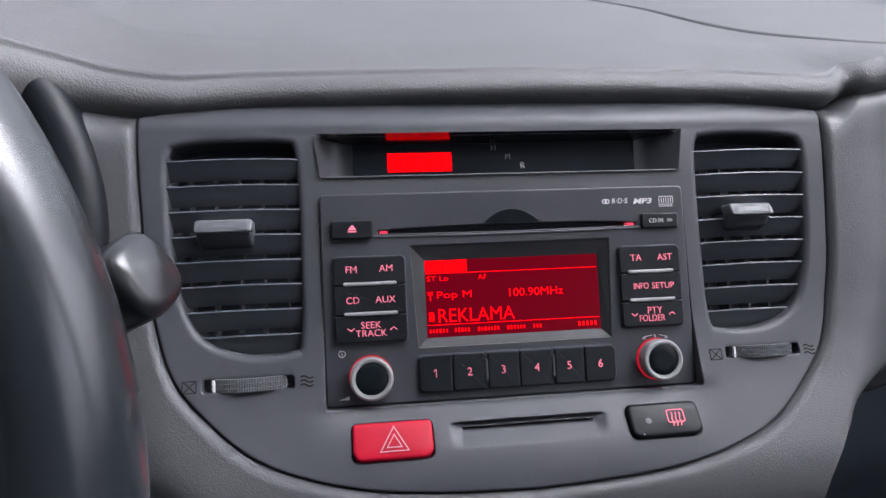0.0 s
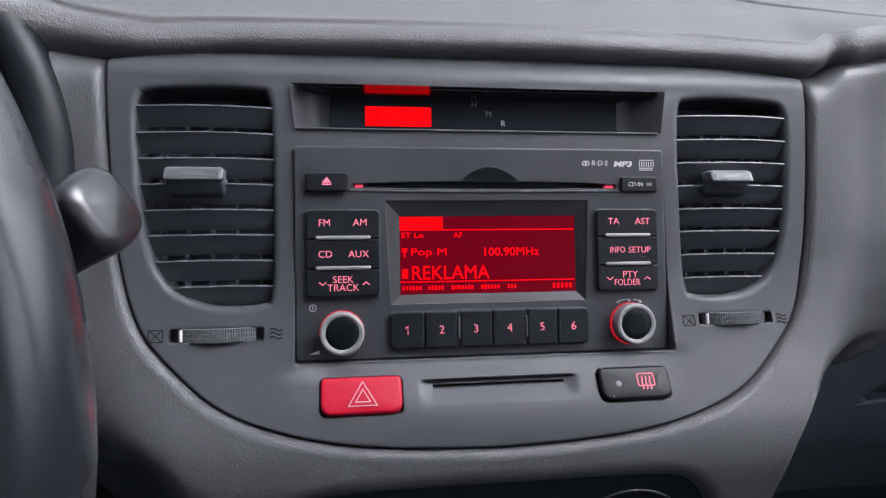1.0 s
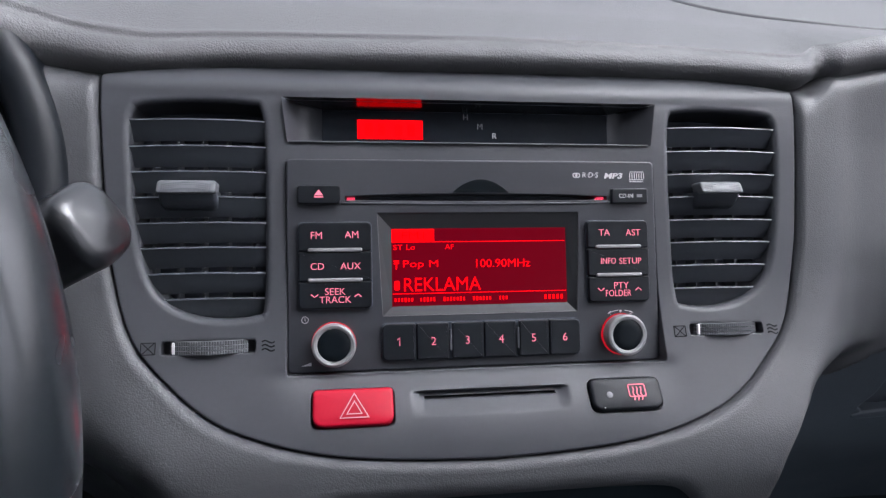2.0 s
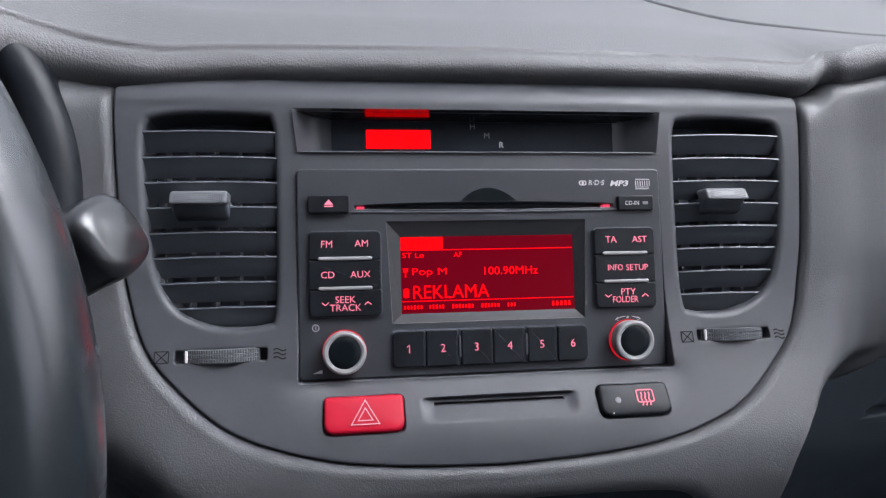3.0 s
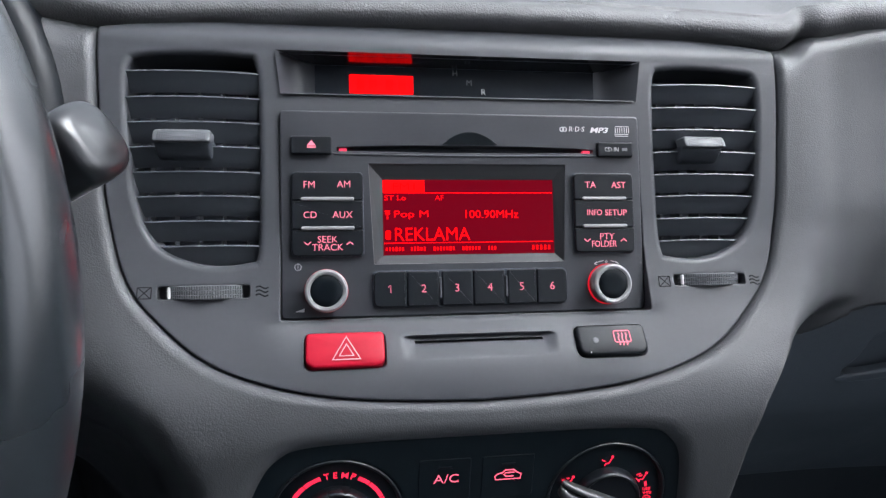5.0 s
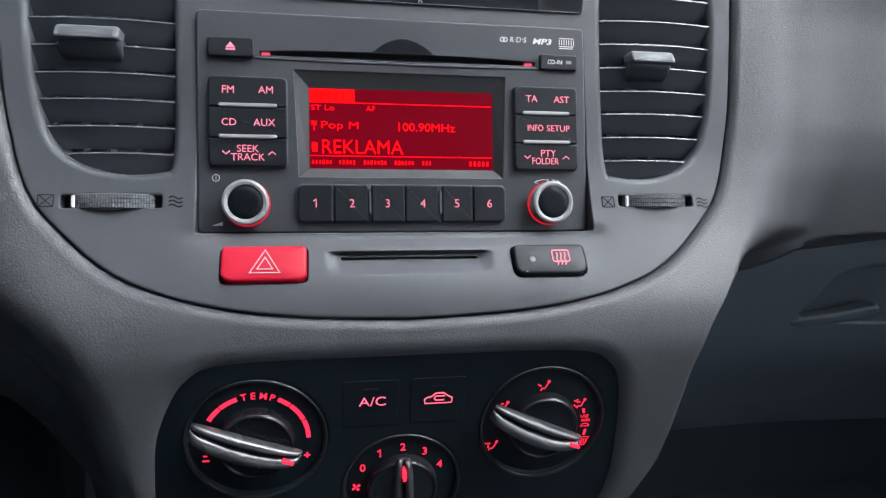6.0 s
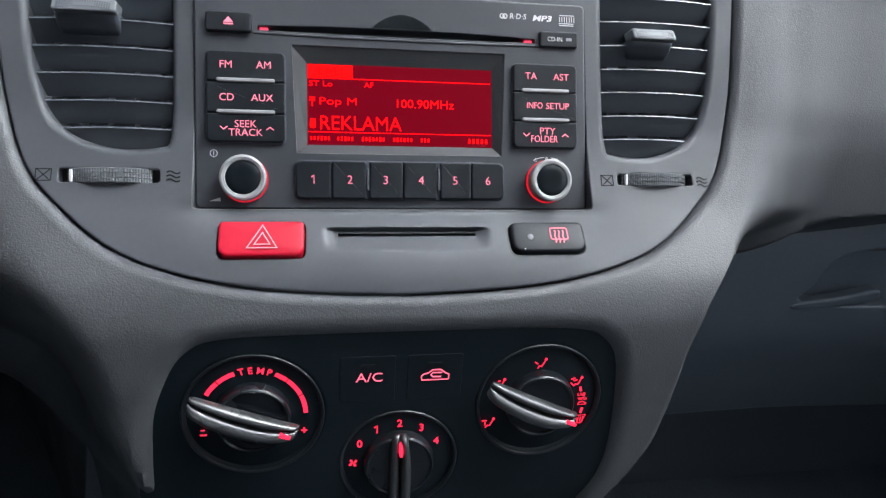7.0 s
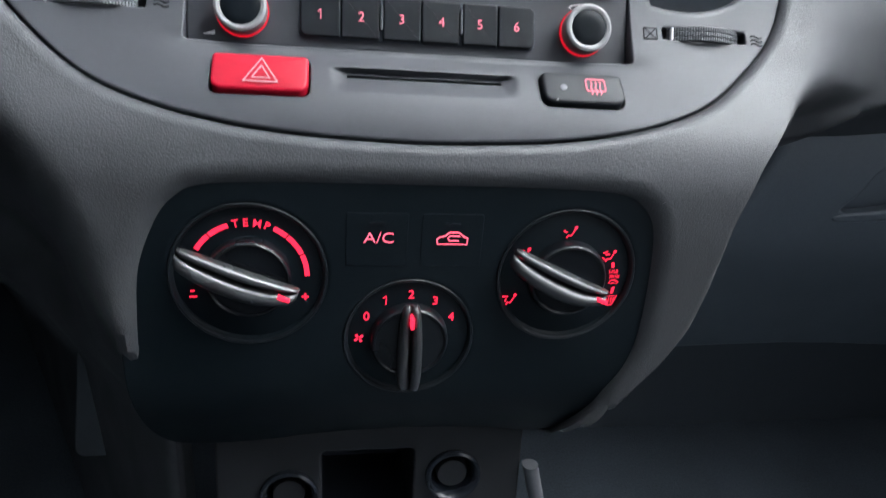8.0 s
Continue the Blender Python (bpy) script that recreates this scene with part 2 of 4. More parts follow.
def words(text, at, high, z, mat, parent, wide=0.0, turn=0.0, name="lettering", bold=-0.006, slant=0.0, label=""):
    """Lettering in the built-in font, centred on at, fitted to a height and, if given, a width."""
    cu = bpy.data.curves.new(name, "FONT")
    cu.body, cu.size, cu.extrude, cu.resolution_u, cu.offset, cu.shear = text, 1.0, 0.02, 3, bold, slant
    tmp = new("tmp", cu)
    bpy.context.view_layer.update()
    me = bpy.data.meshes.new_from_object(tmp.evaluated_get(bpy.context.evaluated_depsgraph_get()))
    bpy.data.objects.remove(tmp)
    bpy.data.curves.remove(cu)
    co = np.empty(len(me.vertices) * 3)
    me.vertices.foreach_get("co", co)
    co = co.reshape(-1, 3)
    lo, hi = co.min(0), co.max(0)
    sy = high / (hi[1] - lo[1])
    sx = wide / (hi[0] - lo[0]) if wide else sy
    x, y = (co[:, 0] - (lo[0] + hi[0]) / 2) * sx, (co[:, 1] - (lo[1] + hi[1]) / 2) * sy
    c, s = math.cos(turn), math.sin(turn)
    out = np.stack([at[0] + c * x - s * y, at[1] + s * x + c * y, z + np.where(co[:, 2] > 0, 0.00015, 0.0)], 1)
    me.vertices.foreach_set("co", out.ravel())
    me.materials.clear()
    me.materials.append(mat)
    me.name = name
    ob = new(name, me)
    ob.parent = parent
    if label:
        ob["label"] = label
    return ob


def filled(outer, holes, us, vs):
    """A flat sheet with holes, cut along the lines us and vs. Returns the mesh and its border loops in order."""
    bm = bmesh.new()
    for pts in (outer, *holes):
        ring = [bm.verts.new((x, y, 0)) for x, y in pts]
        for a, b in zip(ring, ring[1:] + ring[:1]):
            bm.edges.new((a, b))
    bmesh.ops.triangle_fill(bm, use_beauty=True, use_dissolve=False, edges=bm.edges[:], normal=(0, 0, 1))
    for k, axis in ((us, (1, 0, 0)), (vs, (0, 1, 0))):
        for c in k:
            bmesh.ops.bisect_plane(bm, geom=bm.verts[:] + bm.edges[:] + bm.faces[:], dist=1e-6, plane_co=[c * a for a in axis], plane_no=axis)
    bm.normal_update()
    for f in bm.faces:
        if f.normal.z < 0:
            f.normal_flip()
    nxt = {}
    for f in bm.faces:
        for lp in f.loops:
            if len(lp.edge.link_faces) == 1:
                nxt[lp.vert] = lp.link_loop_next.vert
    loops, seen = [], set()
    for start in list(nxt):
        if start in seen:
            continue
        ring, v = [], start
        while v not in seen:
            seen.add(v)
            ring.append(v)
            v = nxt[v]
        loops.append(ring)
    return bm, loops


def skirt(bm, ring, r, depth, steps=4):
    """Rolls a border loop over a rounded edge and down."""
    k = len(ring)
    base = [v.co.copy() for v in ring]
    normals = []
    for i in range(k):
        a, b, c = base[i - 1], base[i], base[(i + 1) % k]
        n = Vector((0, 0))
        for p, q in ((a, b), (b, c)):
            e = (q - p)
            if e.length > 1e-7:
                n += Vector((e.y, -e.x)) / e.length
        normals.append(n.normalized() if n.length else Vector((0, 0)))
    prev, flat_rim = ring, 0.15 * r
    for s in range(steps + 2):
        a = math.pi / 2 * min(s, steps) / steps
        z = -r * (1 - math.cos(a)) - (depth if s > steps else 0)
        cur = [bm.verts.new((base[i].x + normals[i].x * (flat_rim + r * math.sin(a)), base[i].y + normals[i].y * (flat_rim + r * math.sin(a)), z)) for i in range(k)]
        for i in range(k):
            j = (i + 1) % k
            bm.faces.new((prev[j], prev[i], cur[i], cur[j]))
        prev = cur


def curve(table):
    """A smooth function through a table of pairs."""
    x = np.linspace(table[0][0], table[-1][0], 1200)
    y = np.interp(x, [p[0] for p in table], [p[1] for p in table])
    w = np.exp(-0.5 * (np.arange(-24, 25) * (x[1] - x[0]) / 0.0035) ** 2)
    y = np.convolve(np.pad(y, 24, "edge"), w / w.sum(), "valid")
    return lambda v: float(np.interp(v, x, y))


def step(a, b, v):
    t = min(1.0, max(0.0, (v - a) / (b - a)))
    return t * t * (3 - 2 * t)


# ---------------------------------------------------------------- dashboard: lower moulding
stack_depth = curve([(-0.42, -0.09), (-0.3, -0.05), (-0.24, -0.027), (-0.2, -0.011), (-0.16, 0.0045), (-0.132, 0.0155), (-0.117, 0.0206), (-0.109, 0.0234), (-0.101, 0.0244),
                     (-0.093, 0.0240), (-0.085, 0.0222), (-0.0764, 0.0188), (-0.065, 0.0145), (-0.05, 0.009), (-0.03, 0.004), (-0.01, 0.001), (0.08, -0.001), (0.090, -0.0025), (0.097, -0.010), (0.104, -0.025), (0.115, -0.040), (0.130, -0.058)])
stack_half = curve([(-0.42, -0.03), (-0.262, -0.02), (-0.254, 0.045), (-0.245, 0.069), (-0.2364, 0.083), (-0.229, 0.093), (-0.221, 0.102), (-0.206, 0.113), (-0.194, 0.124), (-0.176, 0.1345), (-0.156, 0.1395),
                    (-0.124, 0.1446), (-0.1, 0.153), (-0.09, 0.160), (-0.075, 0.171), (-0.06, 0.178), (-0.045, 0.184), (-0.02, 0.190), (0.02, 0.194), (0.12, 0.196)])


fascia_bulge = curve([(-0.42, 0.040), (-0.085, 0.008), (-0.074, 0.0025), (-0.066, 0.0016), (-0.058, 0.0023), (-0.045, 0.0042), (-0.030, 0.0068), (-0.015, 0.0096), (0.005, 0.0155), (0.035, 0.0285), (0.070, 0.0435), (0.092, 0.0500), (0.105, 0.0525), (0.112, 0.058), (0.120, 0.072), (0.128, 0.088)])


def moulding(u, v):
    return moulding_face(u, v) - 0.05 * (step(0.222, 0.262, -v) if u > 0 else step(0.180, 0.240, -v))


def moulding_face(u, v):
    w = stack_half(v)
    y = 0.05
    if u > 0:
        y = fascia_bulge(v) + 0.003 * math.exp(-((u - 0.217) / 0.013) ** 2)
        edge = -0.0745 + 0.0205 * step(0.215, 0.278, u) + 0.011 * step(0.27, 0.42, u)
        y += 0.07 * (1 - step(edge - 0.012, edge, v)) + 0.25 * step(0.10, 0.20, -v)
    else:
        y = 0.075 * step(0.04, 0.17, -v)
    side = (v * SA - y) / CA
    if u < 0:
        w = max(w, 0.142) - 0.008 * step(0.12, 0.24, -v)
        s = step(w - 0.016, w + 0.13 - 0.085 * step(0.05, 0.18, -v), -u)
        k, out = step(0.10, 0.20, -v), max(0.0, -u - 0.150 + 0.036 * step(0.10, 0.20, -v))
        fall = stack_depth(v) - 1.9 * (out - 0.010 * (1 - math.exp(-out / 0.010)))
        return (stack_depth(v) * (1 - s) + side * s) * (1 - k) + fall * k
    s = step(w - 0.003, w + (0.026 + 0.052 * step(-0.074, -0.048, v)), abs(u))
    # the shoulder beside the plate rises to the passenger's pad
    return stack_depth(v - 0.0105 * step(0.194, 0.213, u) * step(0.04, 0.085, v)) * (1 - s) + side * s


half = [(0, -0.0935), (0.03, -0.0925), (0.0564, -0.0907), (0.08, -0.0875), (0.105, -0.0815), (0.1285, -0.0720), (0.149, -0.0562), (0.1685, -0.0330), (0.1785, 0.003), (0.1825, 0.045), (0.1845, 0.080)]
top = [(0.1848, 0.0965), (0.150, 0.1025), (0.1, 0.1065), (0.05, 0.1085), (0, 0.1090)]
right_side = spline([(u, v) for u, v in half], 5, False) + spline(top, 4, False)
PLATE = right_side + [(-u, v) for u, v in right_side[::-1][1:-1]]
hv_half = [(0, -0.2285), (0.045, -0.2320), (0.068, -0.2375), (0.0895, -0.2310), (0.101, -0.2075), (0.1085, -0.190), (0.1112, -0.172), (0.1102, -0.142), (0.1070, -0.1250), (0.099, -0.1150), (0.087, -0.1100), (0.0563, -0.1085), (0, -0.1083)]
hv_right = spline(hv_half, 5, False)
hv_left = [(0, -0.2285), (-0.045, -0.2320), (-0.068, -0.2375), (-0.100, -0.2400), (-0.112, -0.2320), (-0.1185, -0.208), (-0.1195, -0.185), (-0.1188, -0.166), (-0.1160, -0.144), (-0.1078, -0.1250), (-0.099, -0.1150), (-0.087, -0.1100), (-0.0563, -0.1085), (0, -0.1083)]
CLIMATE_HOLE = hv_right + spline(hv_left, 5, False)[::-1][1:-1]
open_half = [(0, -0.360), (0.034, -0.345), (0.056, -0.280), (0.084, -0.2370), (0.0965, -0.2190)] + hv_half[4:]
open_right = spline(open_half, 5, False)
open_left = [(0, -0.360), (-0.05, -0.360), (-0.105, -0.356), (-0.1180, -0.330), (-0.1195, -0.250)] + hv_left[5:]
OPENING = open_right + spline(open_left, 5, False)[::-1][1:-1]
CLUSTER = (-0.333, 0.038, 0.137)

arc = [(CLUSTER[0] + CLUSTER[2] * math.cos(radians(a)), CLUSTER[1] + CLUSTER[2] * math.sin(radians(a))) for a in range(41, -101, -3)]
outer = [(0.75, 0.128)] + arc + [(-0.62, -0.092), (-0.62, -0.42), (0.75, -0.42)]


def shrink(v):
    """Scale across the stack, so that the lines of the mesh follow its sides."""
    return max(stack_half(v), 0.095) / 0.15


def dense(pts, gap=0.004):
    out = []
    for a, b in zip(pts, pts[1:] + pts[:1]):
        n = max(1, int(math.dist(a, b) / gap))
        out += [(a[0] + (b[0] - a[0]) * i / n, a[1] + (b[1] - a[1]) * i / n) for i in range(n)]
    return out


us = [s * c for s in (-1, 1) for c in [*np.arange(0.003, 0.140, 0.006), *np.arange(0.1405, 0.178, 0.0018), *np.arange(0.180, 0.215, 0.003), *np.arange(0.22, 0.4, 0.004), 0.45, 0.55, 0.7]]
vs = list(np.arange(-0.33, -0.092, 0.004)) + list(np.arange(-0.090, -0.036, 0.0015)) + list(np.arange(-0.034, 0.121, 0.004)) + [-0.38, -0.36]
bm, loops = filled([(u / shrink(v), v) for u, v in dense(outer)], [[(u / shrink(v), v) for u, v in hole] for hole in (offset(PLATE, 0.0056), offset(OPENING, 0.0065))], us, vs)
for v in bm.verts:
    v.co.x *= shrink(v.co.y)
for ring in sorted(loops, key=len):
    c = sum((v.co for v in ring), Vector()) / len(ring)
    low = all(v.co.y < -0.1 for v in ring)
    whole = max(v.co.x for v in ring) > 0.3
    if not whole:
        skirt(bm, ring, 0.0095 if low else 0.0046, 0.02 if low else 0.007)
for v in bm.verts:
    v.co.z += moulding(v.co.x, v.co.y)
dash = thing("dashboard", STACK, "dark grey moulded car dashboard with a grained soft upper pad", "dashboard")
part("lower_moulding", bm, GRAIN, dash, "grained dark grey plastic moulding")

# ---------------------------------------------------------------- dashboard: upper pad, drawn along x
def lip(x):
    """Height of the pad's lower front edge."""
    return float(np.interp(x, [-0.62, -0.42, -0.34, -0.28, -0.245, -0.225, -0.203, -0.188, -0.129, -0.054, 0.015, 0.079, 0.147, 0.188, 0.198, 0.208, 0.222, 0.240, 0.3, 0.75],
                           [0.680, 0.735, 0.718, 0.692, 0.680, 0.6770, 0.6735, 0.6732, 0.6750, 0.6766, 0.6778, 0.6774, 0.6760, 0.6755, 0.6775, 0.6797, 0.6808, 0.6843, 0.6850, 0.6850]))


def crest(x):
    """Height of the pad's top behind the nose."""
    return float(np.interp(x, [-0.62, -0.42, -0.34, -0.28, -0.245, -0.225, -0.2, -0.15, -0.054, 0.05, 0.12, 0.17, 0.196, 0.215, 0.24, 0.75],
                           [0.735, 0.792, 0.782, 0.756, 0.737, 0.726, 0.714, 0.7075, 0.7065, 0.7065, 0.7055, 0.7042, 0.7038, 0.7050, 0.7065, 0.7065]))


xs = sorted(set([round(v, 4) for v in np.arange(-0.62, 0.751, 0.008)] + [round(v, 4) for v in np.arange(0.172, 0.36, 0.0012)] + [round(v, 4) for v in np.arange(0.36, 0.6, 0.003)]))
smooth_lip = {x: [float(np.mean([f(x + k) for k in np.linspace(-w, w, 11)])) for f, w in ((lip, 0.006), (crest, 0.012))] for x in xs}
bm = bmesh.new()
loops = []
for x in xs:
    z, top_z = smooth_lip[x]
    notch = math.exp(-((x - 0.204) / 0.007) ** 2)
    front = 0.062 - 0.008 * step(0.12, 0.19, abs(x)) + 0.004 * step(0.198, 0.235, x) - 0.085 * step(0.2, 0.34, -x) + 0.006 * notch
    h = (top_z - z) / 0.022
    # the nose hangs over its own lower edge
    brow = z + 0.0212 + float(np.interp(x, [-0.30, -0.25, -0.225, -0.2, -0.165, 0.192, 0.222], [0.030, 0.020, 0.012, 0.006, 0.0, 0.0, 0.0050]))
    g = (brow - z) / 0.019
    prof = [(front + 0.055, z + 0.004), (front + 0.034, z + 0.0006), (front + 0.0170, z), *[(front + p, z + q * g) for p, q in ((0.0098, 0.0008), (0.0050, 0.0034), (0.0018, 0.0070), (0.0003, 0.0098))]]
    prof += [(front + 0.0140 * (1 - math.cos(radians(a))), z + (0.0112 + 0.0080 * math.sin(radians(a))) * g) for a in (8, 22, 38, 54, 70)]
    rise = [(v, brow + (top_z - brow) * step(front - 0.012, front + 0.075, v)) for v in np.linspace(front + 0.011, 0.155, 20)]
    prof += rise + [(v, top_z - 0.012 * step(0.3, 0.7, v)) for v in (0.163, 0.172, 0.184, 0.2, 0.22, 0.25, 0.28, 0.32, 0.37, 0.45, 0.55, 0.66)]
    prof = spline(prof, 5, False)
    # the passenger's side lies lower behind a curved step
    pts = []
    for y, zz in prof:
        e = 0.202 + 0.075 * math.exp(-(y - 0.118) / 0.036)
        off = (x - e) / math.hypot(1, (e - 0.202) / 0.036)
        top_side = y > front + 0.012 and zz > z + 0.010
        drop = step(0.0, 0.003, off) if top_side else 0.0
        groove = math.exp(-(off / 0.0013) ** 2) if top_side else 0.0
        pts.append((x, y, zz + 0.0008 * drop - 0.0040 * groove))
    loops.append(pts)
rings(bm, loops, close=False)
pad = part("upper_pad", bm, PAD, dash, "soft grained grey dashboard top")
pad.matrix_parent_inverse = STACK.inverted()

# ---------------------------------------------------------------- centre fascia plate
vent_half = [(0.1693, 0.0773), (0.1642, 0.0807), (0.1411, 0.0826), (0.1147, 0.0818), (0.1082, 0.0774), (0.1066, 0.055), (0.1063, 0.0137), (0.1072, -0.0190),
             (0.1118, -0.0240), (0.1282, -0.0253), (0.1423, -0.0224), (0.1532, -0.0167), (0.1608, -0.0072), (0.1662, 0.0114), (0.1691, 0.0354), (0.1707, 0.0596), (0.1705, 0.0715)]
VENT_R = spline(vent_half, 4)
VENT_L = [(-u, v) for u, v in VENT_R]
CLOCK = [(0.0985, 0.0842), (-0.0980, 0.0842), (-0.0955, 0.0628), (0.0955, 0.0628)]
WHEEL_L, WHEEL_R = (-0.1327, -0.0378), (0.1330, -0.0370)
HAZARD, DEFROST, CARD = (-0.0655, -0.0677, 0.0405, 0.0180), (0.0702, -0.0676, 0.0395, 0.0168), (0.0020, -0.0652, 0.078, 0.0110)

SLIT = rrect(0.0020, -0.0652, 0.0675, 0.0028, 0.0006, 3)
ledge_depth = curve([(-0.11, 0.0224), (-0.093, 0.0215), (-0.088, 0.0211), (-0.083, 0.0201), (-0.0764, 0.0180), (-0.071, 0.0155), (-0.066, 0.0126), (-0.0612, 0.0094), (-0.058, 0.0068), (-0.0545, 0.0036), (-0.0515, 0.0003), (-0.045, 0.0), (0.0, 0.0)])


def plate_depth(u, v):
    d = stack_depth(min(v, 0.085)) - 0.0022
    d -= 0.021 * step(0.0875, 0.116, v) ** 1.2
    inner = 0.0990 + 0.09 * max(0.0, -0.053 - v)
    if v < -0.040:
        k = (1 - step(inner - 0.0320, inner + 0.0110, abs(u))) * step(0.0470, 0.0560, -v)
        d = d * (1 - k) + ledge_depth(v) * k
        # the card slot's shallow dish: its floor slopes down to the slit
        end = 1 - step(0.0330, 0.0405, abs(u - CARD[0]))
        d -= 0.0042 * end * min(1.0, max(0.0, (v + 0.0728) / 0.0096)) * (1 - step(-0.0632, -0.0612, v))
    return d


holes = [offset(VENT_L, 0.0034), offset(VENT_R, 0.0034), offset(CLOCK, 0.0004), rrect(0, 0, 0.1948, 0.1068, 0.0025),
         rrect(*HAZARD, 0.0035), rrect(*DEFROST, 0.0045), SLIT, rrect(*WHEEL_L, 0.0445, 0.0078, 0.002), rrect(*WHEEL_R, 0.0435, 0.0074, 0.002)]
us = [s * c for s in (-1, 1) for c in (0.066, 0.070, 0.074, 0.078, 0.082, 0.0855, 0.089, 0.092, 0.095, 0.0976, 0.0984, 0.0992, 0.1000, 0.1008, 0.1016, 0.1025, 0.1036, 0.1048, 0.1060, 0.1073, 0.1087, 0.1103, 0.112, 0.114, 0.116, 0.118, 0.1205, 0.123, 0.127, 0.131, 0.135, 0.139)] + list(np.arange(-0.17, -0.045, 0.02)) + list(np.arange(-0.0415, 0.047, 0.0013)) + list(np.arange(0.06, 0.171, 0.02))
vs = list(np.arange(-0.092, -0.073, 0.002)) + list(np.arange(-0.0735, -0.058, 0.0008)) + list(np.arange(-0.0575, -0.044, 0.0018)) + list(np.arange(-0.04, 0.086, 0.008)) + list(np.arange(0.086, 0.113, 0.0015))
bm, loops = filled(offset(PLATE, -0.0020), holes, us, vs)
for ring in loops:
    xs_, ys_ = [v.co.x for v in ring], [v.co.y for v in ring]
    if max(xs_) - min(xs_) > 0.3:
        skirt(bm, ring, 0.0014, 0.010)
    elif max(ys_) - min(ys_) > 0.1 and max(xs_) - min(xs_) < 0.1:
        skirt(bm, ring, 0.0034, 0.018)
    else:
        skirt(bm, ring, 0.0007, 0.014)
for v in bm.verts:
    v.co.z += plate_depth(v.co.x, v.co.y)
fascia = thing("centre_fascia", STACK, "satin grey plastic centre fascia plate with vents and radio opening", "fascia panel")
part("plate", bm, SATIN, fascia)

# moulded symbols by the thumb wheels
for cx, wx in ((-0.1600, -0.1053), (0.1061, 0.1594)):
    z = plate_depth(cx, -0.0375) + 0.0001
    box = strokes([[(cx - 0.0032, -0.0402), (cx + 0.0032, -0.0402)], [(cx - 0.0032, -0.0348), (cx + 0.0032, -0.0348)], [(cx - 0.0029, -0.0402), (cx + 0.0029, -0.0348)], [(cx - 0.0029, -0.0348), (cx + 0.0029, -0.0402)], [(cx - 0.0032, -0.0402), (cx - 0.0032, -0.0348)], [(cx + 0.0032, -0.0402), (cx + 0.0032, -0.0348)]], 0.0004, z)
    waves = strokes([[(wx - 0.003 + 0.006 * i / 10, -0.0378 + k * 0.0019 + 0.0006 * math.sin(i / 10 * 2 * math.pi)) for i in range(11)] for k in (-1, 0, 1)], 0.0007, z)
    for bm in (box, waves):
        for p in bm.verts:
            p.co.z += plate_depth(p.co.x, p.co.y) - plate_depth(cx, -0.0375)
    part("closed_vent_symbol", box, MOULD, fascia)
    part("open_vent_symbol", waves, MOULD, fascia)

# card slot behind the slit
slot = thing("card_slot", LEDGE_AT, "dark card slot in the grey ledge below the radio", "card slot")
cu, cv = lg(0.0020, -0.0652)
part("pocket", tray(rrect(cu, cv, 0.0680, 0.0046, 0.0006), -0.020, -0.0065, 0.0004), DARK, slot)


# ---------------------------------------------------------------- air vents
def span(outline, v):
    xs_ = []
    for a, b in zip(outline, outline[1:] + outline[:1]):
        if (a[1] - v) * (b[1] - v) < 0:
            xs_.append(a[0] + (b[0] - a[0]) * (v - a[1]) / (b[1] - a[1]))
    return (min(xs_), max(xs_)) if len(xs_) > 1 else None


def blade(u0, u1, v, bow, curl):
    n, bm = 14, bmesh.new()
    loops = []
    for i in range(n + 1):
        t = i / n
        u = u0 + (u1 - u0) * t
        f = -0.0045 + bow * (1 - (2 * t - 1) ** 2)
        w = v + curl * (1 - (2 * t - 1) ** 2)
        loops.append([(u, w + 0.0003, f - 0.0006), (u, w + 0.0001, f + 0.0003), (u, w - 0.0006, f + 0.0005), (u, w - 0.0010, f), (u, w - 0.0050, f - 0.0020), (u, w - 0.0098, f - 0.0058), (u, w - 0.0094, f - 0.0066), (u, w - 0.0040, f - 0.0034), (u, w - 0.0003, f - 0.0012)])
    rings(bm, loops, True, True)
    return bm


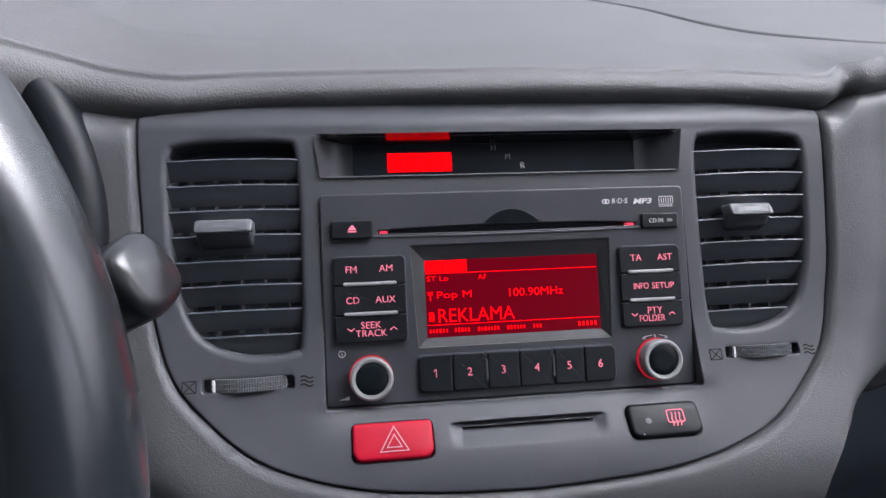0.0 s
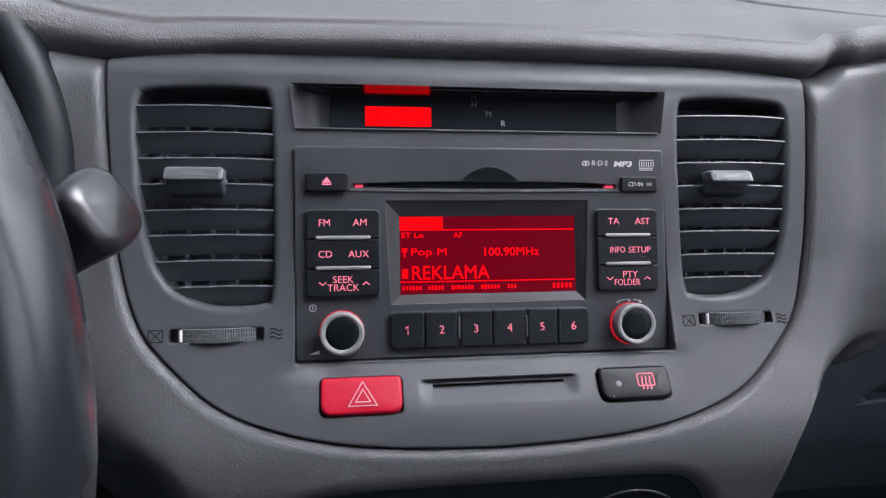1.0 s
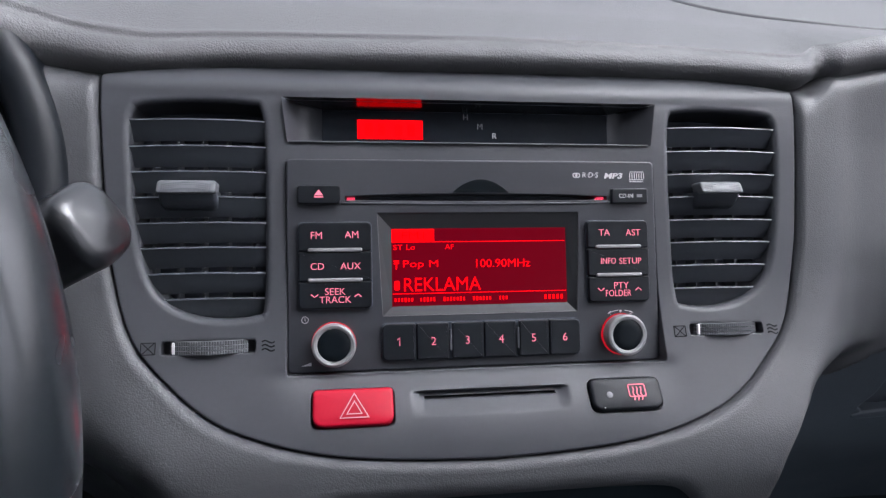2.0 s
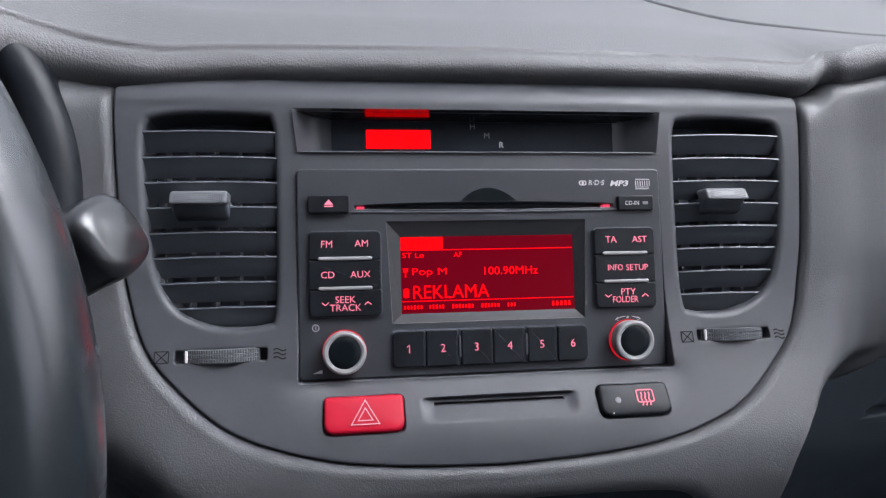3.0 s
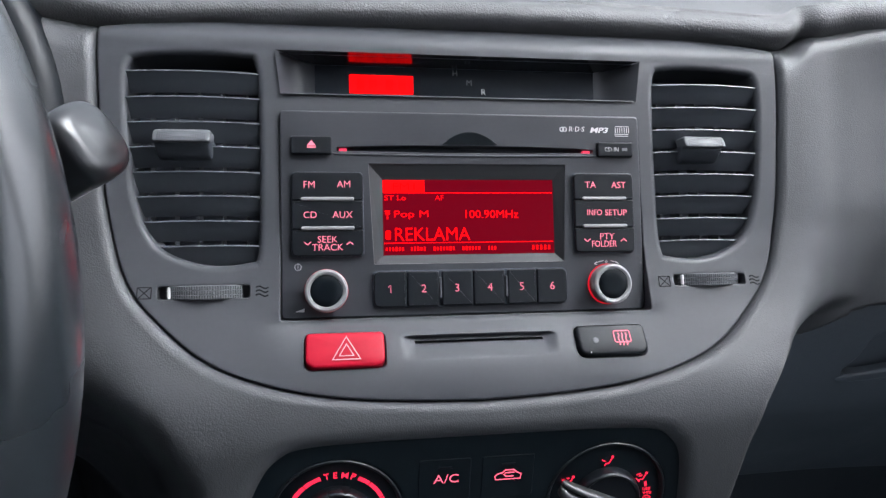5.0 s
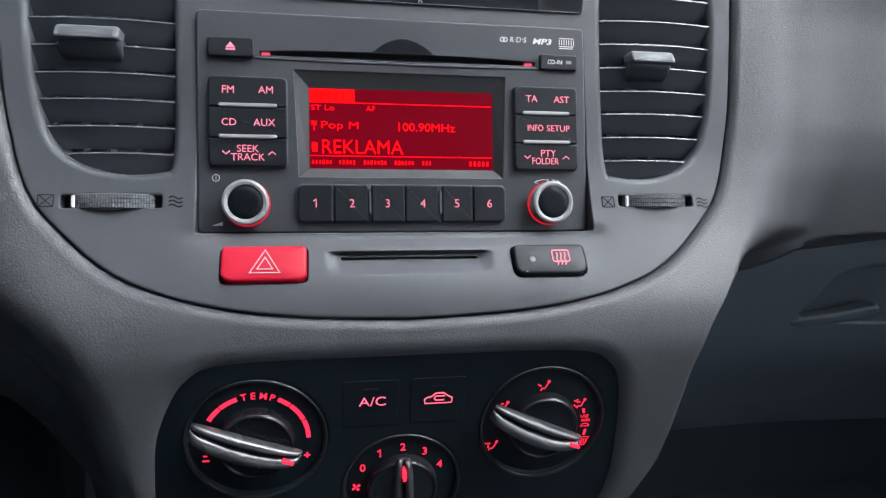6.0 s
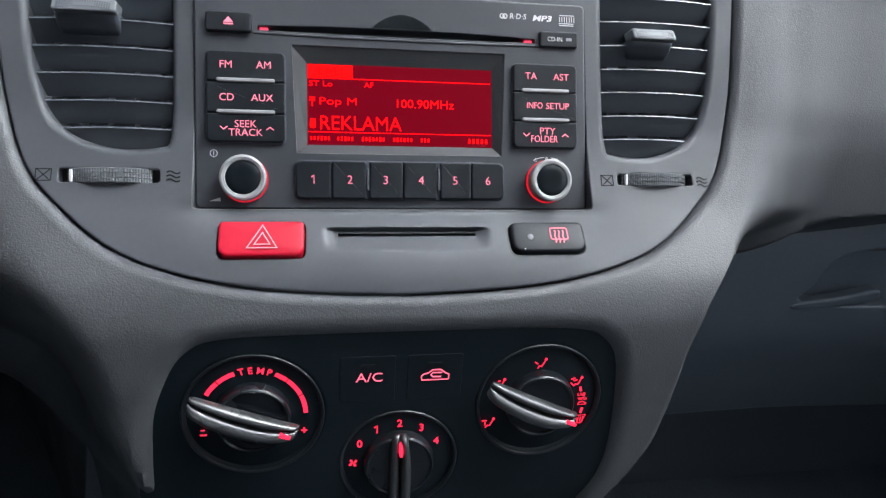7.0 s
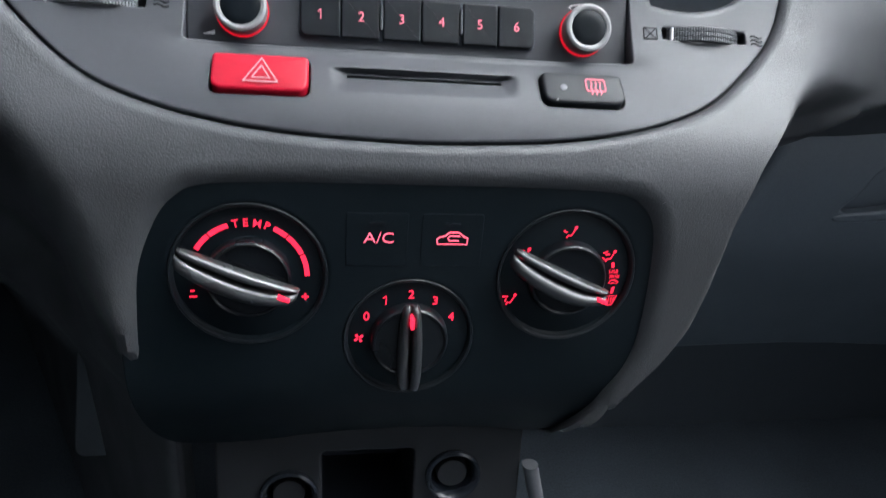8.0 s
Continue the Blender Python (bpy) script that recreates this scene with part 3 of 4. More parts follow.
def air_vent(outline, tab, wheel, wide):
    ob = thing("air_vent", STACK, "dark grey dashboard air vent with eight horizontal slats", "air vent", "centre air vents")
    bm = bmesh.new()
    big = offset(outline, 0.0010)
    rings(bm, [[(x, y, -0.006) for x, y in big], [(x, y, -0.034) for x, y in big]], False, True)
    part("housing", bm, DUCT, ob, "black duct behind the slats")
    for v in (0.0728, 0.0598, 0.0472, 0.0347, 0.0221, 0.0099, -0.0026, -0.0150):
        lo, hi = span(outline, v)
        part("slat", blade(lo - 0.0006, hi + 0.0006, v, 0.0020, 0.0004), SLAT, ob)
    for k in range(5):
        u = outline_min(outline) + 0.0088 + k * 0.0118
        bm = bmesh.new()
        bmesh.ops.create_cube(bm, size=1, matrix=Matrix.Translation((u, 0.0215, -0.0195)) @ Matrix.Diagonal((0.0012, 0.090, 0.011, 1)))
        part("vane", bm, SLAT, ob)
    # sliding tab on the fourth slat: paler colour carries the light on its upturned face
    face = [(p, q + 0.0007 * (1 - ((p - tab) / 0.0136) ** 2)) for p, q in rrect(tab, 0.0386, 0.0272 * wide, 0.0068, 0.0018)]
    bm = pillow(face, -0.004, 0.0052, 0.0012, dome=0.0004)
    for p in bm.verts:
        p.co.z -= 0.55 * (p.co.y - 0.0388)
    t = part("tab", bm, TAB, ob)
    grip = bmesh.new()
    for i in range(22):
        for j in range(4):
            bmesh.ops.create_cube(grip, size=1, matrix=Matrix.Translation((tab + (i - 10.5) * 0.00104 * wide, 0.0391 - 0.0010 * ((i - 10.5) / 10.5) ** 2 + (j - 1.5) * 0.0010, 0.0053)) @ Matrix.Diagonal((0.0006, 0.0006, 0.0005, 1)))
    for p in grip.verts:
        p.co.z -= 0.55 * (p.co.y - 0.0388)
    part("grip", grip, FACE, t, smooth=False)
    body = bmesh.new()
    loops = []
    for v, f, w in ((0.0372, 0.0028, 0.0136), (0.0345, 0.0022, 0.0136), (0.0320, 0.0004, 0.0134), (0.0298, -0.0024, 0.0130), (0.0284, -0.0056, 0.0122)):
        w *= wide
        loops.append([(tab - w, v, f - 0.012), (tab - w, v, f - 0.002), (tab - w + 0.0006, v, f - 0.0007), (tab - w + 0.002, v, f), (tab + w - 0.002, v, f), (tab + w - 0.0006, v, f - 0.0007), (tab + w, v, f - 0.002), (tab + w, v, f - 0.012)])
    rings(body, loops, True, True)
    part("tab_body", body, SLAT, ob)
    # thumb wheel: a ribbed roller that stands out of its slot
    wx, wy = wheel
    z = plate_depth(wx, wy)
    w = bmesh.new()
    n, rad = 96, 0.030
    loops = []
    for i in range(n + 1):
        a = math.pi * (0.295 + 0.41 * i / n)
        bump = 0.00025 if i % 3 < 2 else 0.0
        x, zz = -math.cos(a) * rad, math.sin(a) * rad - 0.0155
        loops.append([(wx + x, wy + q, z - 0.0108 + zz + e + bump) for q, e in ((-0.0035, -0.0008), (-0.0030, 0.0), (-0.0013, 0.0), (-0.0011, -0.0005), (-0.0009, 0.0), (0.0009, 0.0), (0.0011, -0.0005), (0.0013, 0.0), (0.0030, 0.0), (0.0035, -0.0008))])
    rings(w, loops, close=False)
    roller = part("thumb_wheel", w, ROLLER, ob, "ribbed grey thumb wheel")
    part("wheel_slot", tray(rrect(wx, wy, 0.0449, 0.0082, 0.002), z - 0.006, z - 0.0008, 0.0002), SATIN, ob)
    a = math.pi * 0.32
    part("wheel_mark", pillow(rrect(wx - math.cos(a) * rad, wy, 0.0013, 0.0056, 0.0004), z - 0.004, z - 0.0102 + math.sin(a) * rad - 0.0155 + 0.0007, 0.0003), PRINT, roller, "white position mark")
    return ob


def outline_min(outline):
    return min(p[0] for p in outline)


air_vent(VENT_L, -0.1426, WHEEL_L, 1.0)
air_vent(VENT_R, 0.1327, WHEEL_R, 0.89)

# ---------------------------------------------------------------- clock window
clock = thing("digital_clock", STACK, "red digital clock behind a dark recessed window", "clock")
bm = bmesh.new()
face = [(0.0765, 0.0815), (-0.0790, 0.0815), (-0.0790, 0.0640), (0.0765, 0.0640)]
rim_ = [(x, y, -0.0016) for x, y in offset(CLOCK, 0.0006)]
back_ = [(x, y, -0.0150 if y < 0.07 else -0.0125) for x, y in face]
for ia in range(4):
    if rim_[ia][1] > 0.08 and rim_[(ia + 1) % 4][1] > 0.08:
        continue
    a0, a1, b1, b0 = (Vector(p) for p in (rim_[ia], rim_[(ia + 1) % 4], back_[(ia + 1) % 4], back_[ia]))
    dip = 0.0045 if abs(a0.x - a1.x) < 0.01 else 0.0
    rings(bm, [[p.lerp(q, k / 8) - Vector((0, 0, dip * math.sin(math.pi * k / 8))) for p, q in ((a0, b0), (a1, b1))] for k in range(9)], close=False)
part("surround", bm, FACE, clock, "grey sloping window surround")
visor = bmesh.new()
rings(visor, [[(x, 0.0848, -0.0014) for x in np.linspace(-0.0985, 0.0990, 12)], [(x, 0.0813, -0.0128) for x in np.linspace(-0.0790, 0.0765, 12)]], close=False)
part("visor", visor, VISOR, clock, "glossy black underside above the window")
part("window", pillow([(x, y) for x, y in face], -0.0200, -0.0138, 0.0002), GLOSS, clock, "glossy black clock window")
CD = -0.0136
disp = part("display", pillow(rrect(-0.0437, 0.0717, 0.0345, 0.0102, 0.0004), CD, CD + 0.0003, 0.0001), LCDON, clock, "glowing red clock display")
for k in range(4):
    u = -0.0437 + (k - 1.5) * 0.0068 + (0.001 if k > 1 else -0.001)
    part("digit_bar", pillow(rrect(u, 0.0717, 0.0044, 0.0066, 0.0004), CD, CD + 0.0005, 0.0001), LCDDIM, disp)
for ch_, u, v in (("H", -0.0033, 0.0790), ("M", 0.0045, 0.0740), ("R", 0.0125, 0.0690)):
    words(ch_, (u, v), 0.0030, CD + 0.0001, GREYPRINT if ch_ != "R" else PRINT, clock)

# ---------------------------------------------------------------- radio
radio = thing("car_radio", STACK, "charcoal car radio with red display, black keys and two round knobs", "radio")
bezel_hole = [(0.0535, 0.0266), (-0.0525, 0.0266), (-0.0503, -0.0258), (0.0515, -0.0258)]
DISC_SLOT = [(0.0006 + 0.0690 * k / 12, 0.0364 - 0.0014 * abs(k / 12) ** 3) for k in range(12, -13, -1)] + [(0.0006 + 0.0690 * k / 12, 0.0317 + 0.0006 * (k / 12) ** 2) for k in range(-12, 13)]
bm, loops = filled(rrect(-0.0002, 0.0006, 0.1904, 0.1034, 0.0016), [bezel_hole, DISC_SLOT], [], [])
for ring in loops:
    skirt(bm, ring, 0.0005 if max(v.co.x for v in ring) < 0.09 else 0.0010, 0.009)
part("body", bm, FACE, radio, "charcoal radio face")
# display
bm = bmesh.new()
scr = [(0.0470, 0.0186), (-0.0450, 0.0186), (-0.0450, -0.0209), (0.0470, -0.0209)]
rings(bm, [[(x, y, -0.0003) for x, y in offset(bezel_hole, 0.0003)], [(x, y, -0.0032) for x, y in scr]], False, False)
part("display_frame", bm, CONSOLE, radio, "sloping display surround", smooth=False)
screen = part("display", pillow(rrect(0.0002, -0.00115, 0.0924, 0.0399, 0.0002), -0.0080, -0.0032, 0.0001), LCD, radio, "red backlit display")
screen.location.x = 0.0008
SZ = -0.00315
part("tab", pillow(rrect(-0.0347, 0.0150, 0.0218, 0.0066, 0.0002), SZ, SZ + 0.0001, 0.00005), LCDON, screen, "bright red tab")
words("FM1", (-0.0347, 0.0149), 0.0036, SZ + 0.0002, LCDOFF, screen, wide=0.0115)
part("rule", strokes([[(-0.0455, 0.0116), (0.0456, 0.0116)], [(-0.0455, -0.0146), (0.0456, -0.0146)]], 0.0004, SZ), LCDON, screen)
words("ST Lo", (-0.0393, 0.0090), 0.0026, SZ, LCDON, screen, bold=0.0, wide=0.0112)
words("AF", (-0.0160, 0.0090), 0.0026, SZ, LCDON, screen, wide=0.0046)
words("Pop M", (-0.0310, 0.0000), 0.0046, SZ, LCDON, screen, bold=0.0, wide=0.0180)
words("100.90MHz", (0.0122, 0.0003), 0.0042, SZ, LCDON, screen, bold=0.0, wide=0.0288)
words("REKLAMA", (-0.0198, -0.0100), 0.0068, SZ, LCDON, screen, bold=0.0, wide=0.0398)
part("mast_sign", strokes([[(-0.0448, 0.0020), (-0.0420, 0.0020)], [(-0.0446, 0.0006), (-0.0434, 0.0018), (-0.0422, 0.0006)], [(-0.0434, 0.0018), (-0.0434, -0.0022)]], 0.0007, SZ), LCDON, screen)
part("source_sign", pillow(rrect(-0.0432, -0.0104, 0.0028, 0.0048, 0.0008), SZ, SZ + 0.0001, 0.00005), LCDON, screen)
# the small bottom line cannot be read: short bars
rng = random.Random(4)
u = -0.0450
for wd in (0.0102, 0.0016, 0.0092, 0.0016, 0.0122, 0.0020, 0.0106, 0.0020, 0.0056):
    if wd > 0.003:
        for k in range(int(wd / 0.0017)):
            part("dim_mark", pillow(rrect(u + 0.0009 + k * 0.0017, -0.0177, rng.uniform(0.0009, 0.0012), rng.uniform(0.0018, 0.0024), 0.0002, 2), SZ, SZ + 0.0001, 0.00005), LCDDIM, screen)
    u += wd + 0.0006
for k in range(5):
    part("dim_mark", pillow(rrect(0.0344 + k * 0.0022, -0.0177, 0.0013, 0.0025, 0.0002, 2), SZ, SZ + 0.0001, 0.00005), LCDDIM, screen)
# disc slot
part("disc_slot", tray(offset(DISC_SLOT, 0.0003), -0.0085, -0.0006, 0.0002), DARK, radio, "dark disc slot")
lip_line = [(0.0006 + 0.0705 * k / 12, 0.0313 + 0.0006 * (k / 12) ** 2) for k in range(-12, 13)]
part("slot_lip", pillow(lip_line + [(x, y - 0.0013) for x, y in lip_line[::-1]], -0.003, 0.0005, 0.0005), FACE, radio)
# finger recess is not cut: its shade is a flat black half-round plate
half_moon = [(0.0013 + 0.0150 * (1 - 2 * k / 24), 0.0365 + 0.0070 * (1 - (k / 12 - 1) ** 2)) for k in range(25)]
part("finger_recess_shade", pillow(half_moon, -0.0008, 0.00025, 0.0002), INK, radio, "dark half-round plate for the shade of the finger recess")
for u in (-0.0650, 0.0660):
    part("slot_lamp", pillow(rrect(u, 0.0334, 0.0040, 0.0016, 0.0003), -0.0040, -0.0009, 0.0003), LAMP, radio, "small red slot light")
ej = part("eject_key", pillow(rrect(-0.0808, 0.0352, 0.0206, 0.0091, 0.0014), -0.001, 0.0028, 0.0007), BLACK, radio)
part("eject_sign", strokes([[(-0.0830, 0.0340), (-0.0786, 0.0340)]], 0.0006, 0.0028, bm=pillow([(-0.0786, 0.0348), (-0.0808, 0.0375), (-0.0830, 0.0348)], 0.0027, 0.00295, 0.00005)), LEGEND, ej)
ci = part("disc_key", pillow(rrect(0.0815, 0.0346, 0.0200, 0.0080, 0.0010), -0.001, 0.0020, 0.0007), BLACK, radio)
words("CD-IN", (0.0793, 0.0346), 0.0022, 0.0020, PRINT, ci, wide=0.0078)
part("lamp_bar", pillow(rrect(0.0868, 0.0346, 0.0030, 0.0016, 0.0003), 0.0019, 0.0022, 0.0001), GREYPRINT, ci)
# printed marks
words("R·D·S", (0.0605, 0.0459), 0.0027, 0.0001, PRINT, radio, wide=0.0088, bold=0.0, slant=0.15)
part("mark_rings", strokes([disc(0.0521, 0.0457, 0.0011, 16), disc(0.0536, 0.0457, 0.0011, 16)], 0.0005, 0.0001, closed=(0, 1)), PRINT, radio)
words("MP3", (0.0733, 0.0455), 0.0030, 0.0001, PRINT, radio, wide=0.0104, bold=0.03, slant=0.2)
part("mark_bars", strokes([[(0.0826, 0.0476), (0.0904, 0.0476)], [(0.0822, 0.0434), (0.0902, 0.0434)], [(0.0824, 0.0424), (0.0900, 0.0424)]] + [[(0.0826 + k * 0.0013, 0.0469), (0.0826 + k * 0.0013, 0.0441)] for k in range(7)], 0.0004, 0.0001), PRINT, radio)
# key blocks
KZ = 0.0026


def corners(cx, cy, w, h, radii, n=5):
    """A rectangle with a radius for each corner, from the upper right one round."""
    pts = []
    for k, (sx, sy, r) in enumerate(zip((1, -1, -1, 1), (1, 1, -1, -1), radii)):
        pts += [(cx + sx * (w / 2 - r) + r * math.cos(math.pi / 2 * (k + i / n)), cy + sy * (h / 2 - r) + r * math.sin(math.pi / 2 * (k + i / n))) for i in range(n + 1)]
    return pts


def key_block(cx, w, rows):
    part("key_well", pillow(rrect(cx, 0.0001, w + 0.0008, 0.0436, 0.0026), -0.0005, 0.0006, 0.0004), DARK, radio, "black gap round the keys")
    made = []
    for k, (v0, v1) in enumerate(rows):
        top_r, foot_r = 0.0026 if k == 0 else 0.0009, 0.0026 if k == 2 else 0.0009
        made.append(part("key", pillow(corners(cx, (v0 + v1) / 2, w, v0 - v1 - 0.0004, (top_r, top_r, foot_r, foot_r)), 0.0, KZ, 0.0007), BLACK, radio))
    for v in (0.0078, -0.0070):
        part("key_strip", pillow(rrect(cx, v, w * 0.745, 0.0019, 0.0009), 0.001, KZ + 0.0009, 0.0006), SILVER, radio, "satin silver key strip")
    return made


ROWS_ = ((0.0217, 0.0071), (0.0071, -0.0077), (-0.0077, -0.0213))
a, b, c = key_block(-0.0731, 0.0357, ROWS_)
words("FM", (-0.0821, 0.0151), 0.0033, KZ, LEGEND, a)
words("AM", (-0.0650, 0.0153), 0.0033, KZ, LEGEND, a)
words("CD", (-0.0818, -0.0002), 0.0033, KZ, LEGEND, b)
words("AUX", (-0.0657, -0.0002), 0.0033, KZ, LEGEND, b)
words("SEEK", (-0.0733, -0.0126), 0.0033, KZ, LEGEND, c)
words("TRACK", (-0.0733, -0.0166), 0.0033, KZ, LEGEND, c)


def chevrons(lo, hi, v, key):
    part("chevron", strokes([[(lo - 0.0017, v + 0.0008), (lo, v - 0.0006), (lo + 0.0017, v + 0.0008)]], 0.0005, KZ), LEGEND, key)
    part("chevron", strokes([[(hi - 0.0017, v - 0.0007), (hi, v + 0.0007), (hi + 0.0017, v - 0.0007)]], 0.0005, KZ), LEGEND, key)


chevrons(-0.0832, -0.0622, -0.0147, c)
a, b, c = key_block(0.0738, 0.0336, ROWS_)
words("TA", (0.0663, 0.0152), 0.0033, KZ, LEGEND, a)
words("AST", (0.0822, 0.0151), 0.0033, KZ, LEGEND, a)
words("INFO", (0.0681, 0.0003), 0.0031, KZ, LEGEND, b, wide=0.0082)
words("SETUP", (0.0802, 0.0002), 0.0031, KZ, LEGEND, b, wide=0.0122)
words("PTY", (0.0748, -0.0126), 0.0033, KZ, LEGEND, c)
words("FOLDER", (0.0731, -0.0166), 0.0033, KZ, LEGEND, c, wide=0.0140)
chevrons(0.0636, 0.0841, -0.0147, c)
# preset keys
part("key_well", pillow(rrect(0.0005, -0.0384, 0.1036, 0.0192, 0.0032), -0.0005, 0.0006, 0.0004), DARK, radio, "black gap round the keys")
edges = (-0.0508, -0.0337, -0.0164, 0.0008, 0.0184, 0.0349, 0.0517)
for k in range(6):
    u0, u1 = edges[k] + (0.0008 if k in (2, 4) else 0.00015), edges[k + 1] - (0.0008 if k in (1, 3) else 0.00015)
    kk = part("preset_key", pillow(corners((u0 + u1) / 2, -0.0384, u1 - u0, 0.0182, [0.0030 if k == side else 0.0010 for side in (5, 0, 0, 5)]), 0.0, KZ, 0.0008), BLACK, radio)
    at = ((edges[k] + edges[k + 1]) / 2, -0.0383)
    if k:
        words(str(k + 1), at, 0.0040, KZ, LEGEND, kk)
    else:
        part("figure", strokes([[(at[0] - 0.0011, at[1] + 0.0010), (at[0] + 0.0002, at[1] + 0.0020), (at[0] + 0.0002, at[1] - 0.0020)]], 0.0005, KZ), LEGEND, kk)
for u in (-0.0164, 0.0184):
    part("key_divider", pillow(rrect(u, -0.0380, 0.0013, 0.0108, 0.0006), 0.001, KZ + 0.0004, 0.0004), SATIN, radio, "thin grey divider")


def knob(cx, cy):
    ring = part("ring", lathe([(0.0109, 0.0), (0.0109, 0.0008), (0.0107, 0.0011), (0.0100, 0.0011)], centre=(cx, cy)), RING, radio, "glowing red ring round the knob")
    k = part("knob", lathe([(0.0104, 0.0), (0.0104, 0.0060), (0.0106, 0.0066), (0.0106, 0.0080), (0.0103, 0.0087), (0.0094, 0.0091), (0.0082, 0.0087), (0.0078, 0.0080)], centre=(cx, cy), cap=False), SILVER, radio, "satin silver rotary knob")
    part("cap", lathe([(0.0079, 0.0070), (0.0078, 0.0081), (0.0073, 0.0085), (0.004, 0.0086)], centre=(cx, cy)), INK, k, "black knob cap")
    return k


knob(-0.0742, -0.0384)
knob(0.0748, -0.0381)
part("power_sign", strokes([disc(-0.0881, -0.0263, 0.0016, 20), [(-0.0881, -0.0254), (-0.0881, -0.0272)]], 0.0003, 0.0001, closed=(0,)), PRINT, radio)
part("volume_sign", pillow([(-0.0852, -0.0470), (-0.0902, -0.0488), (-0.0852, -0.0488)], -0.0001, 0.00015, 0.00004), PRINT, radio)
tune = [(0.0748 + 0.0140 * math.cos(radians(a)), -0.0384 + 0.0128 * math.sin(radians(a))) for a in range(60, 121, 5)]
part("tune_sign", strokes([tune[:5], tune[7:], [(tune[0][0] - 0.0016, tune[0][1] + 0.0012), tune[0], (tune[0][0] - 0.0018, tune[0][1] - 0.0004)], [(tune[-1][0] + 0.0016, tune[-1][1] + 0.0012), tune[-1], (tune[-1][0] + 0.0018, tune[-1][1] - 0.0004)], disc(0.0748, -0.0262, 0.0005, 10)], 0.0003, 0.0001, closed=(4,)), PRINT, radio)

# ---------------------------------------------------------------- switches on the ledge
def switch(name, box, mat, label, category, top_r, foot_r):
    ob = thing(name, LEDGE_AT, label, category)
    u, v = lg(box[0], box[1])
    w, h = box[2] - 0.0026, box[3] / math.cos(LEDGE) - 0.0024
    cap = part("cap", pillow(corners(u, v, w, h, (top_r, top_r, foot_r, foot_r)), -0.008, 0.0030, 0.0016, 5, dome=0.0006), mat, ob)
    part("well", tray(corners(u, v, w + 0.0024, h + 0.0024, (top_r, top_r, foot_r, foot_r)), -0.009, -0.0012, 0.0004), INK, ob, "dark gap round the switch")
    return cap, u, v


cap, u, v = switch("hazard_switch", HAZARD, RED, "red hazard warning switch with a white double triangle", "switch", 0.0022, 0.0050)
tri_ = [(u + 0.0005, v + 0.0060), (u - 0.0062, v - 0.0056), (u + 0.0070, v - 0.0056)]
ctr = (u + 0.0005, v - 0.0018)
inner = [(ctr[0] + (x - ctr[0]) * 0.52, ctr[1] + (y - ctr[1]) * 0.52) for x, y in tri_]
part("triangle", strokes([tri_, inner], 0.0009, 0.0037, closed=(0, 1)), PINK, cap, "white double warning triangle")
cap, u, v = switch("defrost_switch", DEFROST, BLACK, "black rear window heater switch with a lit pink symbol", "switch", 0.0030, 0.0052)
du, dv = lg(0.0752, -0.0668)
fr = rrect(du, dv, 0.0086, 0.0062, 0.0008, 2)
heat = [[(du + k * 0.0020 + 0.0003 * math.sin(i * 1.3), dv + 0.0018 - 0.0068 * i / 8) for i in range(9)] for k in (-1, 0, 1)]
part("heater_symbol", strokes([fr] + heat, 0.0006, 0.0037, closed=(0,)), LEGEND, cap)
lu, lv = lg(0.0607, -0.0682)
su, sv = lg(0.0572, -0.0738)
part("speck", pillow(disc(su, sv, 0.0004, 8), 0.0024, 0.0033, 0.0002), PRINT, cap, "tiny white speck")
part("lamp_lens", lathe([(0.0016, 0.0030), (0.0016, 0.0036), (0.0012, 0.0038)], 20, (lu, lv)), GREYPRINT, cap, "small unlit lamp lens")

# ---------------------------------------------------------------- climate panel
climate = thing("climate_control", CLIMATE_AT, "black heater control panel with three rotary dials lit red", "climate control")
dials = ((-0.0705, -0.1490, 0.0318), (-0.0018, -0.1776, 0.0288), (0.0680, -0.1490, 0.0318))
flat = [hv(u, v) for u, v in offset(CLIMATE_HOLE, 0.004)]
keys_at = [(-0.0180, -0.1330, 0.0262), (0.0140, -0.1330, 0.0268)]
dial_holes = []
for (u, v, r), rx, ry, up in zip(dials, (0.0345, 0.0315, 0.0345), (0.0338, 0.0308, 0.0338), (0.0006, 0.0004, 0.0006)):
    x, y = hv(u, v)
    dial_holes.append([(x + rx * math.cos(a), y + up + ry * math.sin(a)) for a in np.linspace(0, 2 * math.pi, 65)[:-1]])
key_holes = [rrect(*hv(u, v), w, 0.0245, 0.0016) for u, v, w in keys_at]
bm, loops = filled(flat, dial_holes + key_holes, [], list(np.arange(-0.112, -0.06, 0.004)) + list(np.arange(-0.05, 0.03, 0.012)))
for ring in loops:
    wide = max(v.co.x for v in ring) - min(v.co.x for v in ring)
    skirt(bm, ring, 0.0040 if 0.05 < wide < 0.1 else 0.0006, 0.010)
for v in bm.verts:
    v.co.z -= 7.0 * max(0.0, -0.066 - v.co.y) ** 2
part("panel", bm, CLIMATE, climate)


# edges and groove of a grip, off its line, at its tail, middle and head
LEAF = ((0.0046, 0.0034, 0.0030), (0.0017, -0.0015, 0.0012), (-0.0046, -0.0098, -0.0040))
BLADE = ((0.0050, 0.0054, 0.0036), (0.0, 0.0, 0.0), (-0.0050, -0.0054, -0.0036))


